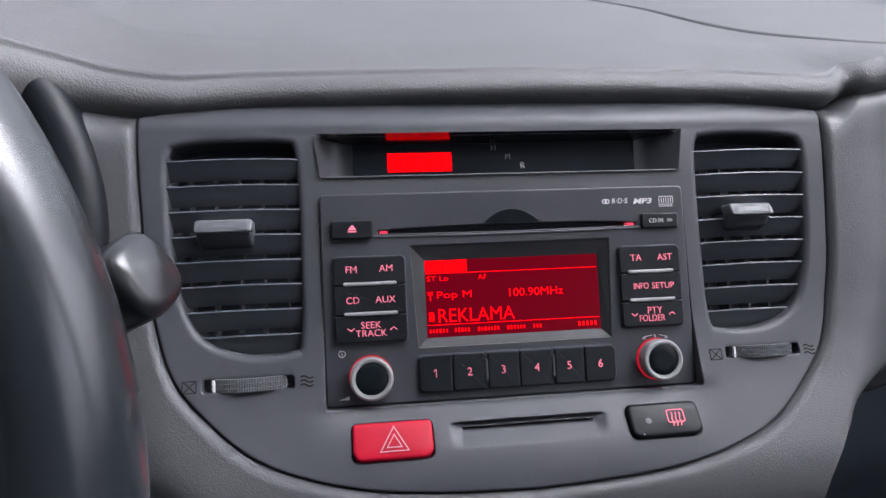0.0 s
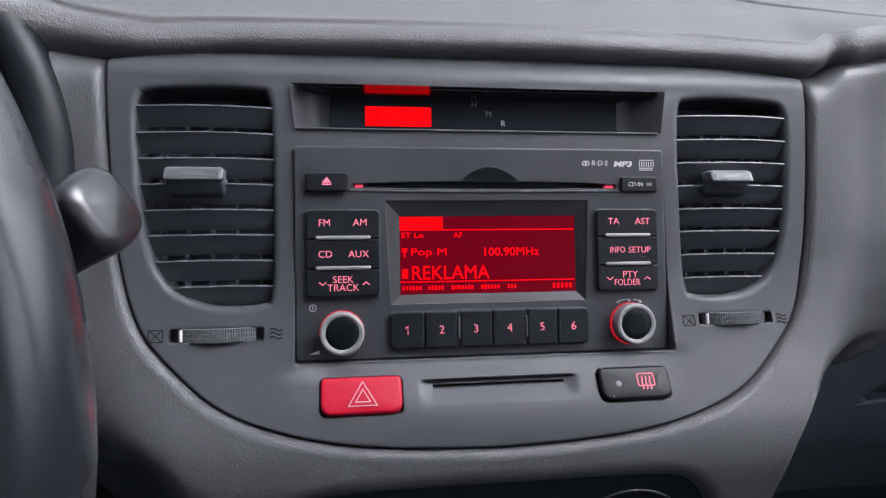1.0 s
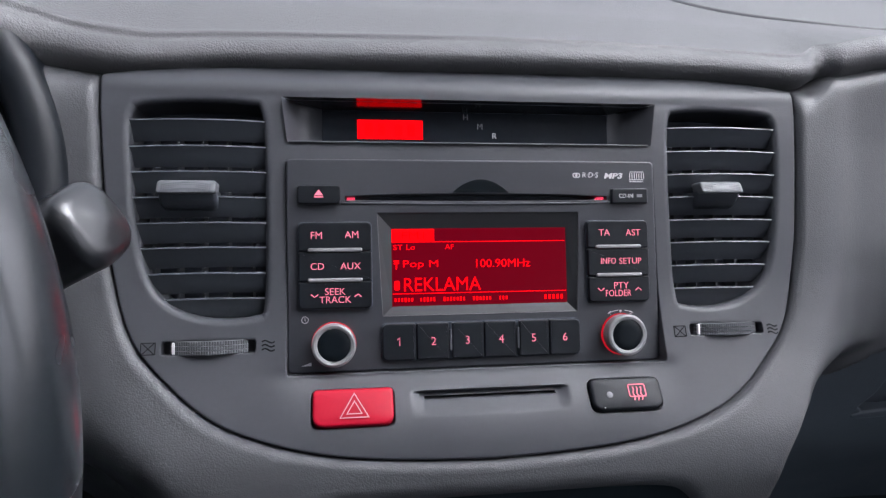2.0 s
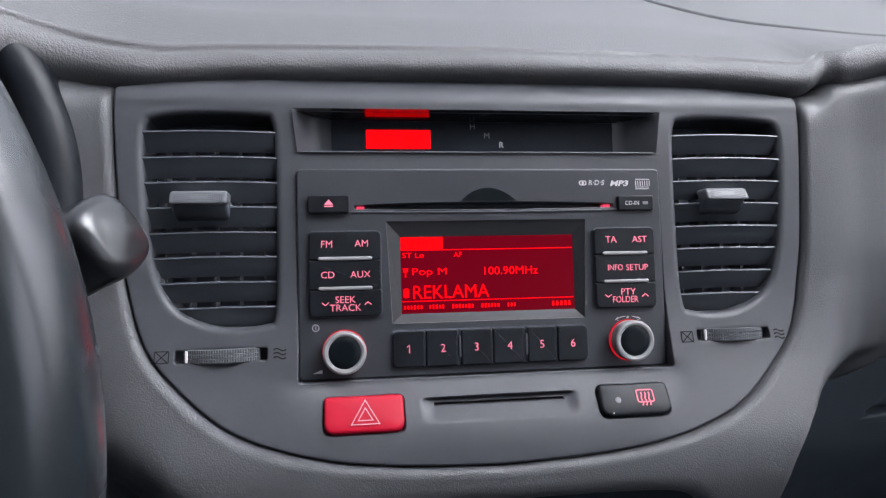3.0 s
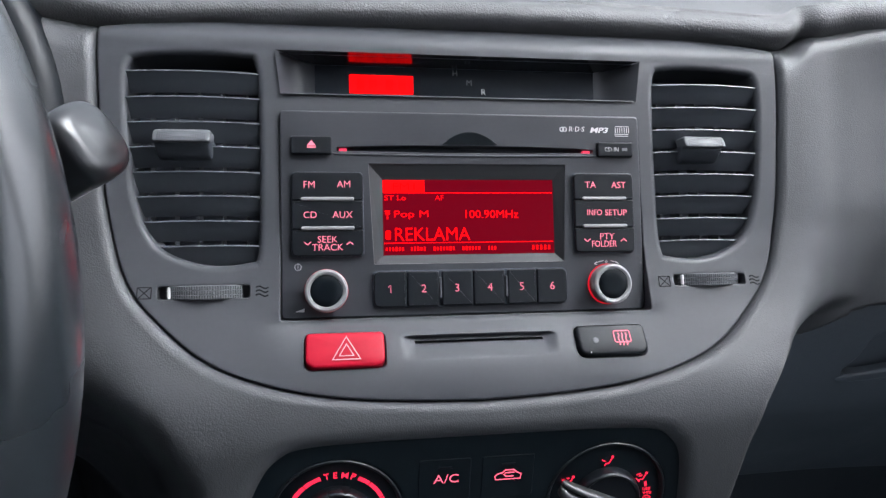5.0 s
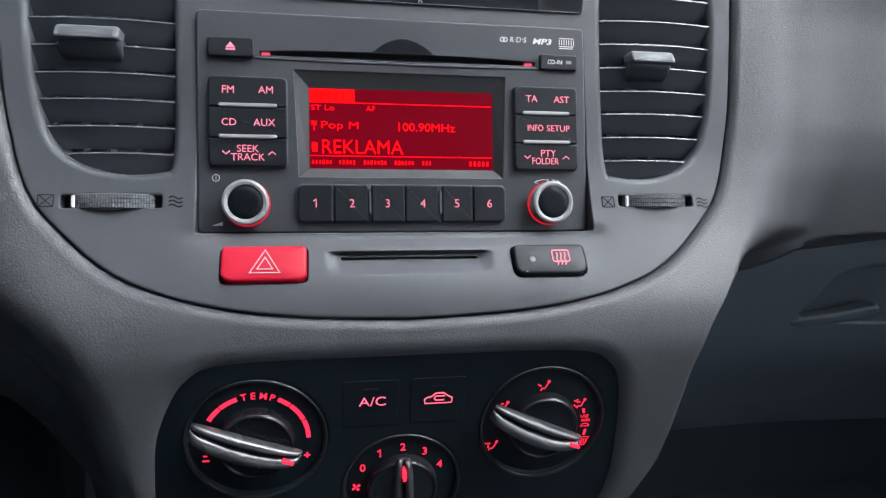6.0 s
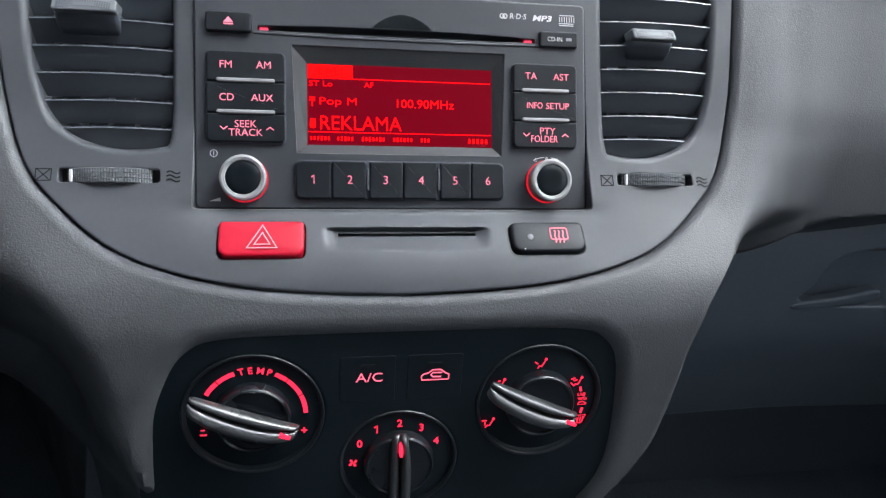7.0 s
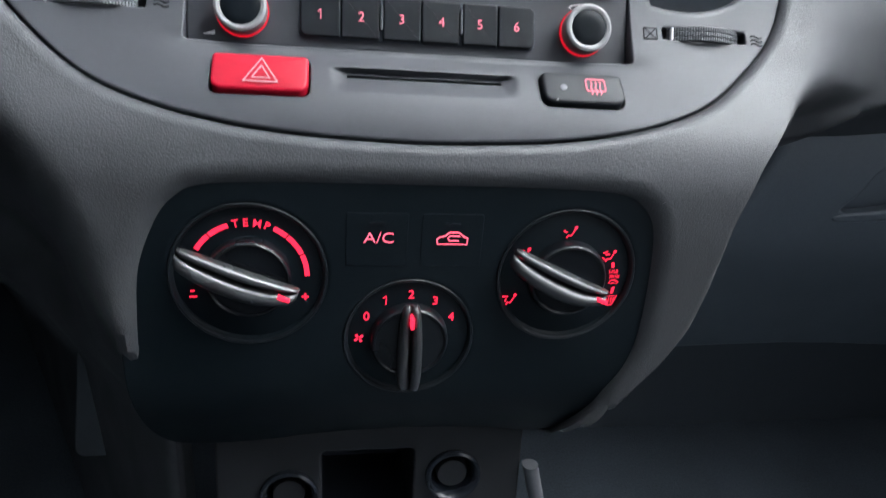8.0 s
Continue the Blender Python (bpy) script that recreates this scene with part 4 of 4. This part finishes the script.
def dial(cu_, cv_, r, angle, back, ahead, shift, point, drop, form):
    """A sunken dial with a round boss and a long pointed grip."""
    x, y = hv(cu_, cv_)
    base = part("dial_plate", lathe([(r + 0.006, -0.0026), (r - 0.002, -0.0020), (r - 0.006, -0.0012), (0.004, -0.0008)], 64, (x, y)), CLIMATE, climate)
    part("dial_rim", lathe([(r + 0.0012, -0.0024), (r + 0.0009, -0.0004), (r + 0.0003, 0.0004), (r - 0.0005, 0.0002), (r - 0.0012, -0.0008), (r - 0.0016, -0.0022)], 72, (x, y), cap=False), RIM, base, "thin glossy rim round the dial")
    k = part("dial_knob", lathe([(0.0176, -0.001), (0.0173, 0.0032), (0.0169, 0.0045), (0.0163, 0.0050), (0.0157, 0.0048), (0.0152, 0.0041), (0.004, 0.0040)], 56, (x, y)), BOSS, climate, "black dial boss")
    # the grip: two rounded ridges with a groove between them
    ca, sa = math.cos(angle), math.sin(angle)
    for edge_, groove in ((form[0], form[1]), (form[2], form[1])):
        g = bmesh.new()
        loops_ = []
        for i in range(33):
            t = -1 + 2 * i / 32
            near, far = (m + (b - a) / 2 * t + ((b + a) / 2 - m) * t * t for a, m, b in (groove, edge_))
            lon = t * (ahead if t > 0 else back)
            h = (0.0098 if edge_[1] > 0 else 0.0112) - 0.0018 * t * t
            tip_ = math.sqrt(max(0.0, 1 - abs(t) ** 14))
            ring = []
            for j in range(10):
                q = math.pi * j / 9
                lat = near + (far - near) * (0.03 + 0.97 * (0.5 - 0.5 * math.cos(q))) * (0.75 + 0.25 * tip_)
                hh = 0.0045 + (h - 0.0045) * math.sin(q) ** 0.8 * (0.4 + 0.6 * tip_)
                w_ = lat + shift
                ring.append((x + ca * lon - sa * w_, y + sa * lon + ca * w_, hh))
            loops_.append(ring)
        rings(g, loops_, True, True)
        part("grip", g, GRIP, k, "glossy black ridged grip")
    px_, py_ = x + ca * point - sa * (shift + drop), y + sa * point + ca * (shift + drop)
    m = pillow([(px_ + ca * p - sa * q, py_ + sa * p + ca * q) for p, q in rrect(0, 0, 0.0052, 0.0016, 0.0004)], 0.0060, 0.0102 + (0.0012 if form is BLADE else 0.0), 0.0003)
    part("pointer", m, AMBER, k, "lit red pointer")
    return base, x, y


base, x, y = dial(*dials[0], radians(-19.4), 0.0300, 0.0208, 0.0012, 0.0155, -0.0019, LEAF)
DZ = -0.0007


def arc_band(x, y, r, a0, a1, w, parent, n=14):
    lines = [[(x + r * math.cos(radians(a0 + (a1 - a0) * i / n)), y + r * math.sin(radians(a0 + (a1 - a0) * i / n))) for i in range(n + 1)]]
    part("scale_band", strokes(lines, w, DZ), AMBER, parent, "lit red scale band")


for a0, a1 in ((64, 49.5), (48, 25), (23.5, 0), (109, 130), (131.5, 150)):
    arc_band(x, y, 0.0237, a0, a1, 0.0021, base)
for ch_, a in zip("TEMP", (101.5, 91.5, 80.5, 70.5)):
    words(ch_, (x + 0.0238 * math.cos(radians(a)), y + 0.0238 * math.sin(radians(a))), 0.0033, DZ, AMBER, base, turn=radians(a - 90), bold=0.008)
px, py = hv(-0.0476, -0.1582)
part("plus_sign", strokes([[(px - 0.0015, py), (px + 0.0015, py)], [(px, py - 0.0015), (px, py + 0.0015)]], 0.0007, DZ), AMBER, base)
px, py = hv(-0.0935, -0.1580)
part("minus_sign", strokes([[(px - 0.0016, py), (px + 0.0016, py)], [(px - 0.001, py + 0.0026), (px + 0.0008, py + 0.0026)]], 0.0006, DZ), AMBER, base)

base, x, y = dial(*dials[1], radians(91), 0.0240, 0.0195, 0.0, 0.0132, 0.0, BLADE)
for ch_, u, v in (("0", -0.0212, -0.1673), ("1", -0.0131, -0.1601), ("2", -0.0018, -0.1573), ("3", 0.0090, -0.1602), ("4", 0.0168, -0.1678)):
    p, q = hv(u, v)
    if ch_ == "1":
        part("figure", strokes([[(p - 0.0011, q + 0.0011), (p + 0.0003, q + 0.0021), (p + 0.0003, q - 0.0021)]], 0.0007, DZ), AMBER, base)
    else:
        words(ch_, (p, q), 0.0042, DZ, AMBER, base, bold=0.01)
fx, fy = hv(-0.0243, -0.1777)
fan = bmesh.new()
for k in range(4):
    a = radians(40 + 90 * k)
    pillow(spline([(fx + s * math.cos(a + b), fy + s * math.sin(a + b)) for s, b in ((0.0003, 0.0), (0.0012, -0.55), (0.0022, -0.35), (0.0023, 0.15), (0.0013, 0.35))], 4), DZ, DZ + 0.00015, 0.00004, 2, fan)
part("fan_sign", fan, AMBER, base)

base, x, y = dial(*dials[2], radians(-22.8), 0.0302, 0.0195, 0.0004, 0.0165, -0.0016, LEAF)


def sitter(u, v, arrows, s=1.0):
    """A plain seat outline and air arrows, as bent strokes."""
    p, q = hv(u, v)
    lines = [[(p + 0.0022 * s, q + 0.0012 * s), (p + 0.0008 * s, q - 0.0016 * s), (p - 0.0006 * s, q - 0.0014 * s), (p - 0.0012 * s, q - 0.0028 * s)]]
    for ax, ay, bx, by in arrows:
        lines.append([(p + ax * s, q + ay * s), (p + bx * s, q + by * s)])
    o = strokes(lines, 0.0006, DZ)
    pillow(disc(p + 0.0026 * s, q + 0.0022 * s, 0.0008 * s, 10), DZ, DZ + 0.00015, 0.00004, 2, o)
    part("air_symbol", o, AMBER, base)


sitter(0.0667, -0.1290, [(-0.0030, 0.0008, -0.0012, -0.0002)])
sitter(0.0466, -0.1388, [(-0.0034, 0.0008, -0.0016, 0.0006), (-0.0032, -0.0008, -0.0022, -0.0024), (-0.0008, 0.0014, 0.0006, 0.0016)])
sitter(0.0428, -0.1598, [(-0.0034, 0.0014, -0.0006, 0.0014), (-0.0016, 0.0004, -0.0016, -0.0012)])
sitter(0.0868, -0.1395, [(-0.0030, -0.0006, -0.0014, -0.0020), (-0.0030, 0.0014, -0.0008, 0.0022), (-0.0016, 0.0006, 0.0004, 0.0010)])
p, q = hv(0.0917, -0.1604)
part("windscreen_symbol", strokes([[(p - 0.0026, q + 0.0022), (p + 0.0026, q + 0.0024), (p + 0.0006, q - 0.0024), (p - 0.0014, q - 0.0024)]] + [[(p - 0.0012 + k * 0.0012, q + 0.0014), (p - 0.0012 + k * 0.0012, q - 0.0016)] for k in range(3)], 0.0004, DZ, closed=(0,)), AMBER, base)
words("USE", hv(0.0905, -0.1466), 0.0017, DZ, AMBER, base, wide=0.0042)
words("WITH", hv(0.0912, -0.1490), 0.0017, DZ, AMBER, base, wide=0.0048)
p, q = hv(0.0912, -0.1515)
part("small_car_sign", strokes([[(p - 0.0022, q - 0.0007), (p - 0.0014, q + 0.0006), (p + 0.0004, q + 0.0009), (p + 0.0022, q), (p + 0.0022, q - 0.0007)]], 0.0004, DZ, closed=(0,)), AMBER, base)
for u0, v0, u1, v1 in ((0.0893, -0.1425, 0.0899, -0.1448), (0.0918, -0.1540, 0.0914, -0.1570)):
    part("link_bar", strokes([[hv(u0, v0), hv(u1, v1)]], 0.0013, DZ), AMBER, base)

for (u, v, w), kind_ in zip(keys_at, ("ac", "recirculation")):
    p, q = hv(u, v)
    cap = part("push_key", pillow(rrect(p, q, w - 0.0002, 0.0243, 0.0014), -0.006, 0.0002, 0.0003), CLIMATE, climate)
    part("key_lamp", pillow(rrect(p, q + 0.0074, 0.0064, 0.0011, 0.0003), 0.0002, 0.0006, 0.0001), BLACK, cap)
    q += 0.0011
    if kind_ == "ac":
        words("A/C", (p + 0.0007, q), 0.0047, 0.0004, ROSE, cap, wide=0.0125)
    else:
        car = [(p - 0.0062, q - 0.0026), (p - 0.0066, q - 0.0006), (p - 0.0054, q + 0.0006), (p - 0.0030, q + 0.0012), (p - 0.0012, q + 0.0028), (p + 0.0028, q + 0.0028), (p + 0.0052, q + 0.0008), (p + 0.0068, q + 0.0002), (p + 0.0066, q - 0.0026)]
        back = [(p + 0.0034, q + 0.0012), (p - 0.0010, q + 0.0012), (p - 0.0020, q + 0.0001), (p - 0.0010, q - 0.0010), (p + 0.0030, q - 0.0010)]
        part("car_symbol", strokes([car, back], 0.0006, 0.0004, closed=(0,)), ROSE, cap)

# ---------------------------------------------------------------- instrument cluster
cluster = thing("instrument_cluster", STACK @ Matrix.Translation((CLUSTER[0], CLUSTER[1], 0)), "black instrument cluster in a round hooded bezel", "instrument cluster")
R = CLUSTER[2]
part("bezel", lathe([(R + 0.001, -0.012), *[(R - 0.011 + 0.011 * math.cos(a), 0.010 * math.sin(a)) for a in np.linspace(-0.2, math.pi, 16)], (R - 0.024, -0.045)], 96, cap=False), BLACK, cluster, "rounded dark grey bezel")
part("dial_face", lathe([(R - 0.020, -0.0445), (0.05, -0.0445), (0.004, -0.0445)], 64), CLIMATE, cluster)
for k in range(15):
    a = radians(-40 + k * 18)
    part("scale_mark", strokes([[(0.095 * math.cos(a), 0.095 * math.sin(a)), (0.104 * math.cos(a), 0.104 * math.sin(a))]], 0.0016, -0.0444), PRINT, cluster)

# ---------------------------------------------------------------- steering wheel
WHEEL_TILT = 0.396
wheel_at = Matrix.Translation((-0.3212, -0.169, 0.649)) @ Matrix.Rotation(math.pi / 2 - WHEEL_TILT, 4, "X")
wheel = thing("steering_wheel", wheel_at, "dark grey leather-covered steering wheel with worn shiny rim", "steering wheel")
bm = bmesh.new()
loops = []
for i in range(128):
    a = 2 * math.pi * i / 128
    ring = []
    for j in range(20):
        q = 2 * math.pi * j / 20
        rr = 0.174 + 0.016 * math.cos(q)
        ring.append((rr * math.cos(a), rr * math.sin(a), 0.0165 * math.sin(q)))
    loops.append(ring)
loops.append(loops[0])
rings(bm, loops)
bmesh.ops.remove_doubles(bm, verts=bm.verts, dist=1e-6)
part("rim", bm, RUBBER, wheel, "worn leather rim")
part("hub", lathe([(0.095, -0.05), (0.100, -0.02), (0.092, 0.004), (0.055, 0.012), (0.01, 0.014)], 48), BLACK, wheel)
for a in (radians(8), radians(172), radians(270)):
    bm = bmesh.new()
    loops = []
    for t in np.linspace(0.06, 0.166, 8):
        w = 0.022 + 0.010 * (1 - t / 0.166)
        loops.append([(t * math.cos(a) - s * w * math.sin(a), t * math.sin(a) + s * w * math.cos(a), z - 0.012 * (1 - t / 0.17)) for s, z in ((-1, -0.008), (1, -0.008), (1, 0.006), (0.5, 0.009), (-0.5, 0.009), (-1, 0.006))])
    rings(bm, loops, True, True)
    part("spoke", bm, BLACK, wheel)

# ---------------------------------------------------------------- column and wiper stalk
column = thing("steering_column", wheel_at, "black plastic steering column shroud", "steering column")
part("shroud", lathe([(0.055, -0.045), (0.068, -0.06), (0.074, -0.11), (0.074, -0.20)], 40, cap=False), BLACK, column)
tip, root = Vector((-0.1395, -0.1040, 0.6740)), Vector((-0.262, -0.078, 0.598))
axis = (tip - root)
stalk = thing("wiper_stalk", Matrix.Translation(root) @ axis.to_track_quat("Z", "Y").to_matrix().to_4x4(), "black plastic wiper stalk with a rounded end knob", "wiper stalk")
L = axis.length
part("shaft", lathe([(0.0085, 0.0), (0.0075, L - 0.10), (0.0085, L - 0.09)], 28), BLACK, stalk)
end = [(0.009, L - 0.098), (0.0122, L - 0.092), (0.0134, L - 0.055), (0.0138, L - 0.009)]
end += [(0.0078 + 0.0060 * math.cos(a), L - 0.0070 + 0.0055 * math.sin(a)) for a in np.linspace(0.1, 1.5, 10)] + [(0.0060, L - 0.0009), (0.0030, L - 0.0002), (0.0004, L)]
bm = lathe(end, 64)
for p in bm.verts:
    # a squared section with soft corners, flattened on top
    r = math.hypot(p.co.x, p.co.y)
    if r > 1e-5:
        c_, s_ = abs(p.co.x / r), abs(p.co.y / r)
        k = 0.93 / (c_ ** 3 + s_ ** 3) ** (1 / 3)
        p.co.x, p.co.y = p.co.x * k, p.co.y * k
part("knob", bm, STALK, stalk, "glossy black end knob")

# ---------------------------------------------------------------- glove box
glove = thing("glove_box", Matrix.Translation((0, 0.055, 0.455)) @ Matrix.Rotation(radians(85), 4, "X"), "closed dark grey glove box door with a recessed handle", "glove box")
gz = 1 / math.cos(radians(5))


def gb_(x, z):
    return (x, z * gz - 0.455 * gz)


door_out = spline([gb_(0.262, 0.470), gb_(0.272, 0.490), gb_(0.305, 0.503), gb_(0.37, 0.511), gb_(0.55, 0.518), gb_(0.66, 0.516), gb_(0.66, 0.275), gb_(0.40, 0.265), gb_(0.13, 0.265), gb_(0.190, 0.36), gb_(0.246, 0.44)], 5)
pocket = spline([gb_(0.322, 0.434), gb_(0.328, 0.456), gb_(0.344, 0.475), gb_(0.39, 0.483), gb_(0.48, 0.480), gb_(0.51, 0.455), gb_(0.515, 0.428), gb_(0.42, 0.426)], 5)
bm, loops = filled(door_out, [pocket], list(np.arange(0.16, 0.66, 0.03)), list(np.arange(-0.20, 0.05, 0.01)))
for ring in loops:
    skirt(bm, ring, 0.009 if max(v.co.x for v in ring) > 0.6 else 0.003, 0.02)


def bowed(bm):
    """The door bends: its top looks up, its foot down."""
    for p in bm.verts:
        q = max(p.co.y, -0.09)
        p.co.z -= 4.2 * (q + 0.002) ** 2 + 0.6 * (q - p.co.y)
    return bm


door = part("door", bowed(bm), PANEL, glove)
part("handle_recess", bowed(tray(offset(pocket, 0.0005), -0.014, -0.006, 0.0005)), PANEL, door)
part("handle", bowed(pillow(spline([gb_(0.316, 0.4355), gb_(0.350, 0.4400), gb_(0.384, 0.4465), gb_(0.390, 0.4410), gb_(0.386, 0.4360), gb_(0.350, 0.4300), gb_(0.320, 0.4290)], 5), -0.008, 0.001, 0.003)), PANEL, door, "smooth grey pull handle")

# ---------------------------------------------------------------- lower console with sockets
SOCKET_AT = STACK @ Matrix.Translation((0, -0.262, -0.062)) @ Matrix.Rotation(radians(14), 4, "X")
console = thing("socket_panel", SOCKET_AT, "grey lower console panel with round sockets and a dark bin", "console panel")
pan = rrect(-0.013, 0.004, 0.158, 0.108, 0.026)
soc = [(-0.0572, -0.008), (0.0300, 0.000)]
bin_ = rrect(-0.0160, -0.0075, 0.0520, 0.052, 0.004)
bm, loops = filled(pan, [disc(x, y, 0.0150, 32) for x, y in soc] + [bin_], [], [])
for ring in loops:
    skirt(bm, ring, 0.0015, 0.012)
part("panel", bm, CONSOLE, console)
for x, y in soc:
    s = part("socket", lathe([(0.0155, -0.001), (0.0150, 0.0025), (0.0138, 0.0032), (0.0122, 0.0020), (0.0110, -0.002), (0.0105, -0.020)], 40, (x, y)), GLOSS, console, "black round power socket")
    part("socket_cap", lathe([(0.0085, -0.019), (0.0085, -0.002), (0.0078, -0.001), (0.002, -0.0008)], 32, (x, y)), CONSOLE, s)
part("bin", tray(bin_, -0.075, -0.001, 0.0003), DARK, console, "dark open bin")
trim = thing("console_edge_trim", Matrix.Identity(4), "pale grey edge trim beside the lower console", "trim strip")
bm = bmesh.new()
rings(bm, [[(x + 0.0045 * math.cos(q), y + 0.004 * math.sin(q), z) for q in np.linspace(0, 2 * math.pi, 13)[:-1]] for x, y, z in ((0.0730, -0.077, 0.347), (0.0790, -0.082, 0.325), (0.0860, -0.090, 0.295), (0.093, -0.10, 0.25))], True, True)
part("strip", bm, TAB, trim)
tunnel = thing("floor_tunnel", Matrix.Identity(4), "black carpeted tunnel under the console", "tunnel")
bm = bmesh.new()
sec = [(-0.11, 0.05), (-0.095, 0.20), (-0.075, 0.235), (0.075, 0.235), (0.095, 0.20), (0.11, 0.05)]
rings(bm, [[(x, y, z) for x, z in sec] for y in (0.3, 0.0, -0.06, -0.5, -1.2)], close=False)
part("carpet", bm, CARPET, tunnel)
pedal = thing("accelerator_pedal", Matrix.Translation((-0.205, 0.10, 0.25)) @ Matrix.Rotation(radians(55), 4, "X"), "black rubber accelerator pedal", "pedal")
part("foot_plate", pillow(rrect(0, 0, 0.045, 0.11, 0.008), -0.008, 0.002, 0.002), TRIM, pedal)

# ---------------------------------------------------------------- car body that closes the place, with added walls that cut light
def slab(name, mat, quad, thick, label, category):
    """A plain wall: a quad thickened along its normal."""
    bm = bmesh.new()
    q = [Vector(p) for p in quad]
    n = (q[1] - q[0]).cross(q[3] - q[0]).normalized() * thick
    rings(bm, [q, [p + n for p in q]], True, True)
    return tagged(part(name, bm, mat, None, "", False), label, category, "", "structure")


def sheet_box(name, x0, x1, y0, y1, z0, z1, mat, label, category):
    bm = bmesh.new()
    rings(bm, [[(x0, y0, z0), (x1, y0, z0), (x1, y1, z0), (x0, y1, z0)], [(x0, y0, z1), (x1, y0, z1), (x1, y1, z1), (x0, y1, z1)]], True, True)
    return tagged(part(name, bm, mat, None, "", False), label, category, "", "structure")


sheet_box("floor", -0.72, 0.72, -1.95, 0.75, 0.02, 0.05, CARPET, "black carpeted car floor", "floor")
sheet_box("wall_footwell", 0.12, 0.72, 0.22, 0.25, 0.05, 0.42, TRIM, "dark carpeted footwell wall", "wall")
sheet_box("ceiling", -0.66, 0.66, -1.8, -0.32, 1.20, 1.24, LINING, "pale grey roof lining", "ceiling")
for sx, nm in ((-1, "wall_left"), (1, "wall_right")):
    sheet_box(nm, min(sx * 0.72, sx * 0.76), max(sx * 0.72, sx * 0.76), -1.95, 0.75, 0.02, 0.66 if sx > 0 else 0.75, TRIM, "dark grey door trim below the window", "door trim")
    sheet_box("pillar", min(sx * 0.68, sx * 0.74), max(sx * 0.68, sx * 0.74), -0.62, -0.50, 0.74, 1.22, LINING, "pale grey door pillar", "pillar")
    # added out of view to block side light, further forward on the left
    sheet_box(nm + "_rear", min(sx * 0.70, sx * 0.74), max(sx * 0.70, sx * 0.74), -1.95, -0.62 if sx > 0 else -0.30, 0.75 if sx < 0 else 0.74, 0.80 if sx > 0 else 1.22, TRIM, "added unseen dark side wall that blocks light", "wall")
    slab("windscreen_pillar", LINING, [(sx * 0.64, -0.32, 1.20), (sx * 0.70, -0.32, 1.20), (sx * 0.76, 0.68, 0.70), (sx * 0.68, 0.68, 0.70)], 0.03, "pale grey windscreen pillar", "pillar")
# not a part of the car: an unseen screen to cut the light from behind
sheet_box("shade_wall_behind", -0.72, 0.04, -0.54, -0.50, 0.05, 1.19, TRIM, "added dark screen behind the driver's place that cuts rear light", "wall")
sheet_box("wall_rear", -0.72, 0.72, -1.99, -1.95, 0.02, 0.95, TRIM, "dark rear wall", "wall")
sheet_box("wall_front", -0.72, 0.72, 0.70, 0.74, 0.02, 0.672, CARPET, "dark bulkhead behind the dashboard", "bulkhead")
glass = slab("windscreen", GLASS, [(-0.66, -0.32, 1.20), (0.66, -0.32, 1.20), (0.70, 0.69, 0.69), (-0.70, 0.69, 0.69)], 0.004, "clear windscreen", "windscreen")
glass.visible_shadow = False

# ---------------------------------------------------------------- outside
bm = bmesh.new()
bmesh.ops.create_grid(bm, x_segments=40, y_segments=40, size=400)
for v in bm.verts:
    v.co.z = -0.42
tagged(part("ground", bm, ASPHALT), "wet grey asphalt of a car park", "ground", "", "structure")
van = thing("parked_van", Matrix.Translation((4.6, 9.0, -0.42)) @ Matrix.Rotation(radians(8), 4, "Z"), "white van parked ahead on the asphalt", "van")
bm = bmesh.new()
side = [(-2.6, 0.35), (-2.6, 1.0), (-2.1, 1.15), (-1.3, 1.9), (2.5, 1.95), (2.6, 1.5), (2.6, 0.35)]
rings(bm, [[(x, -0.9, z) for x, z in side], [(x, 0.9, z) for x, z in side]], True, True)
bmesh.ops.bevel(bm, geom=bm.edges[:], offset=0.06, segments=2, affect="EDGES")
part("body", bm, WHITE, van)
for x0, x1 in ((-1.55, -0.75), (-0.6, 0.5), (0.7, 1.9)):
    part("side_window", pillow(rrect(0, 0, x1 - x0, 0.5, 0.08), -0.01, 0.012, 0.006), PANE, van).matrix_local = Matrix.Translation(((x0 + x1) / 2, -0.9, 1.45)) @ Matrix.Rotation(radians(90), 4, "X")
for x in (-1.7, 1.7):
    part("tyre", lathe([(0.18, 0.0), (0.32, 0.01), (0.34, 0.06), (0.34, 0.18), (0.30, 0.2)], 28), BLACK, van).matrix_local = Matrix.Translation((x, -0.72, 0.34)) @ Matrix.Rotation(radians(90), 4, "X")
    part("far_tyre", lathe([(0.18, 0.0), (0.32, 0.01), (0.34, 0.06), (0.34, 0.18), (0.30, 0.2)], 28), BLACK, van).matrix_local = Matrix.Translation((x, 0.92, 0.34)) @ Matrix.Rotation(radians(90), 4, "X")
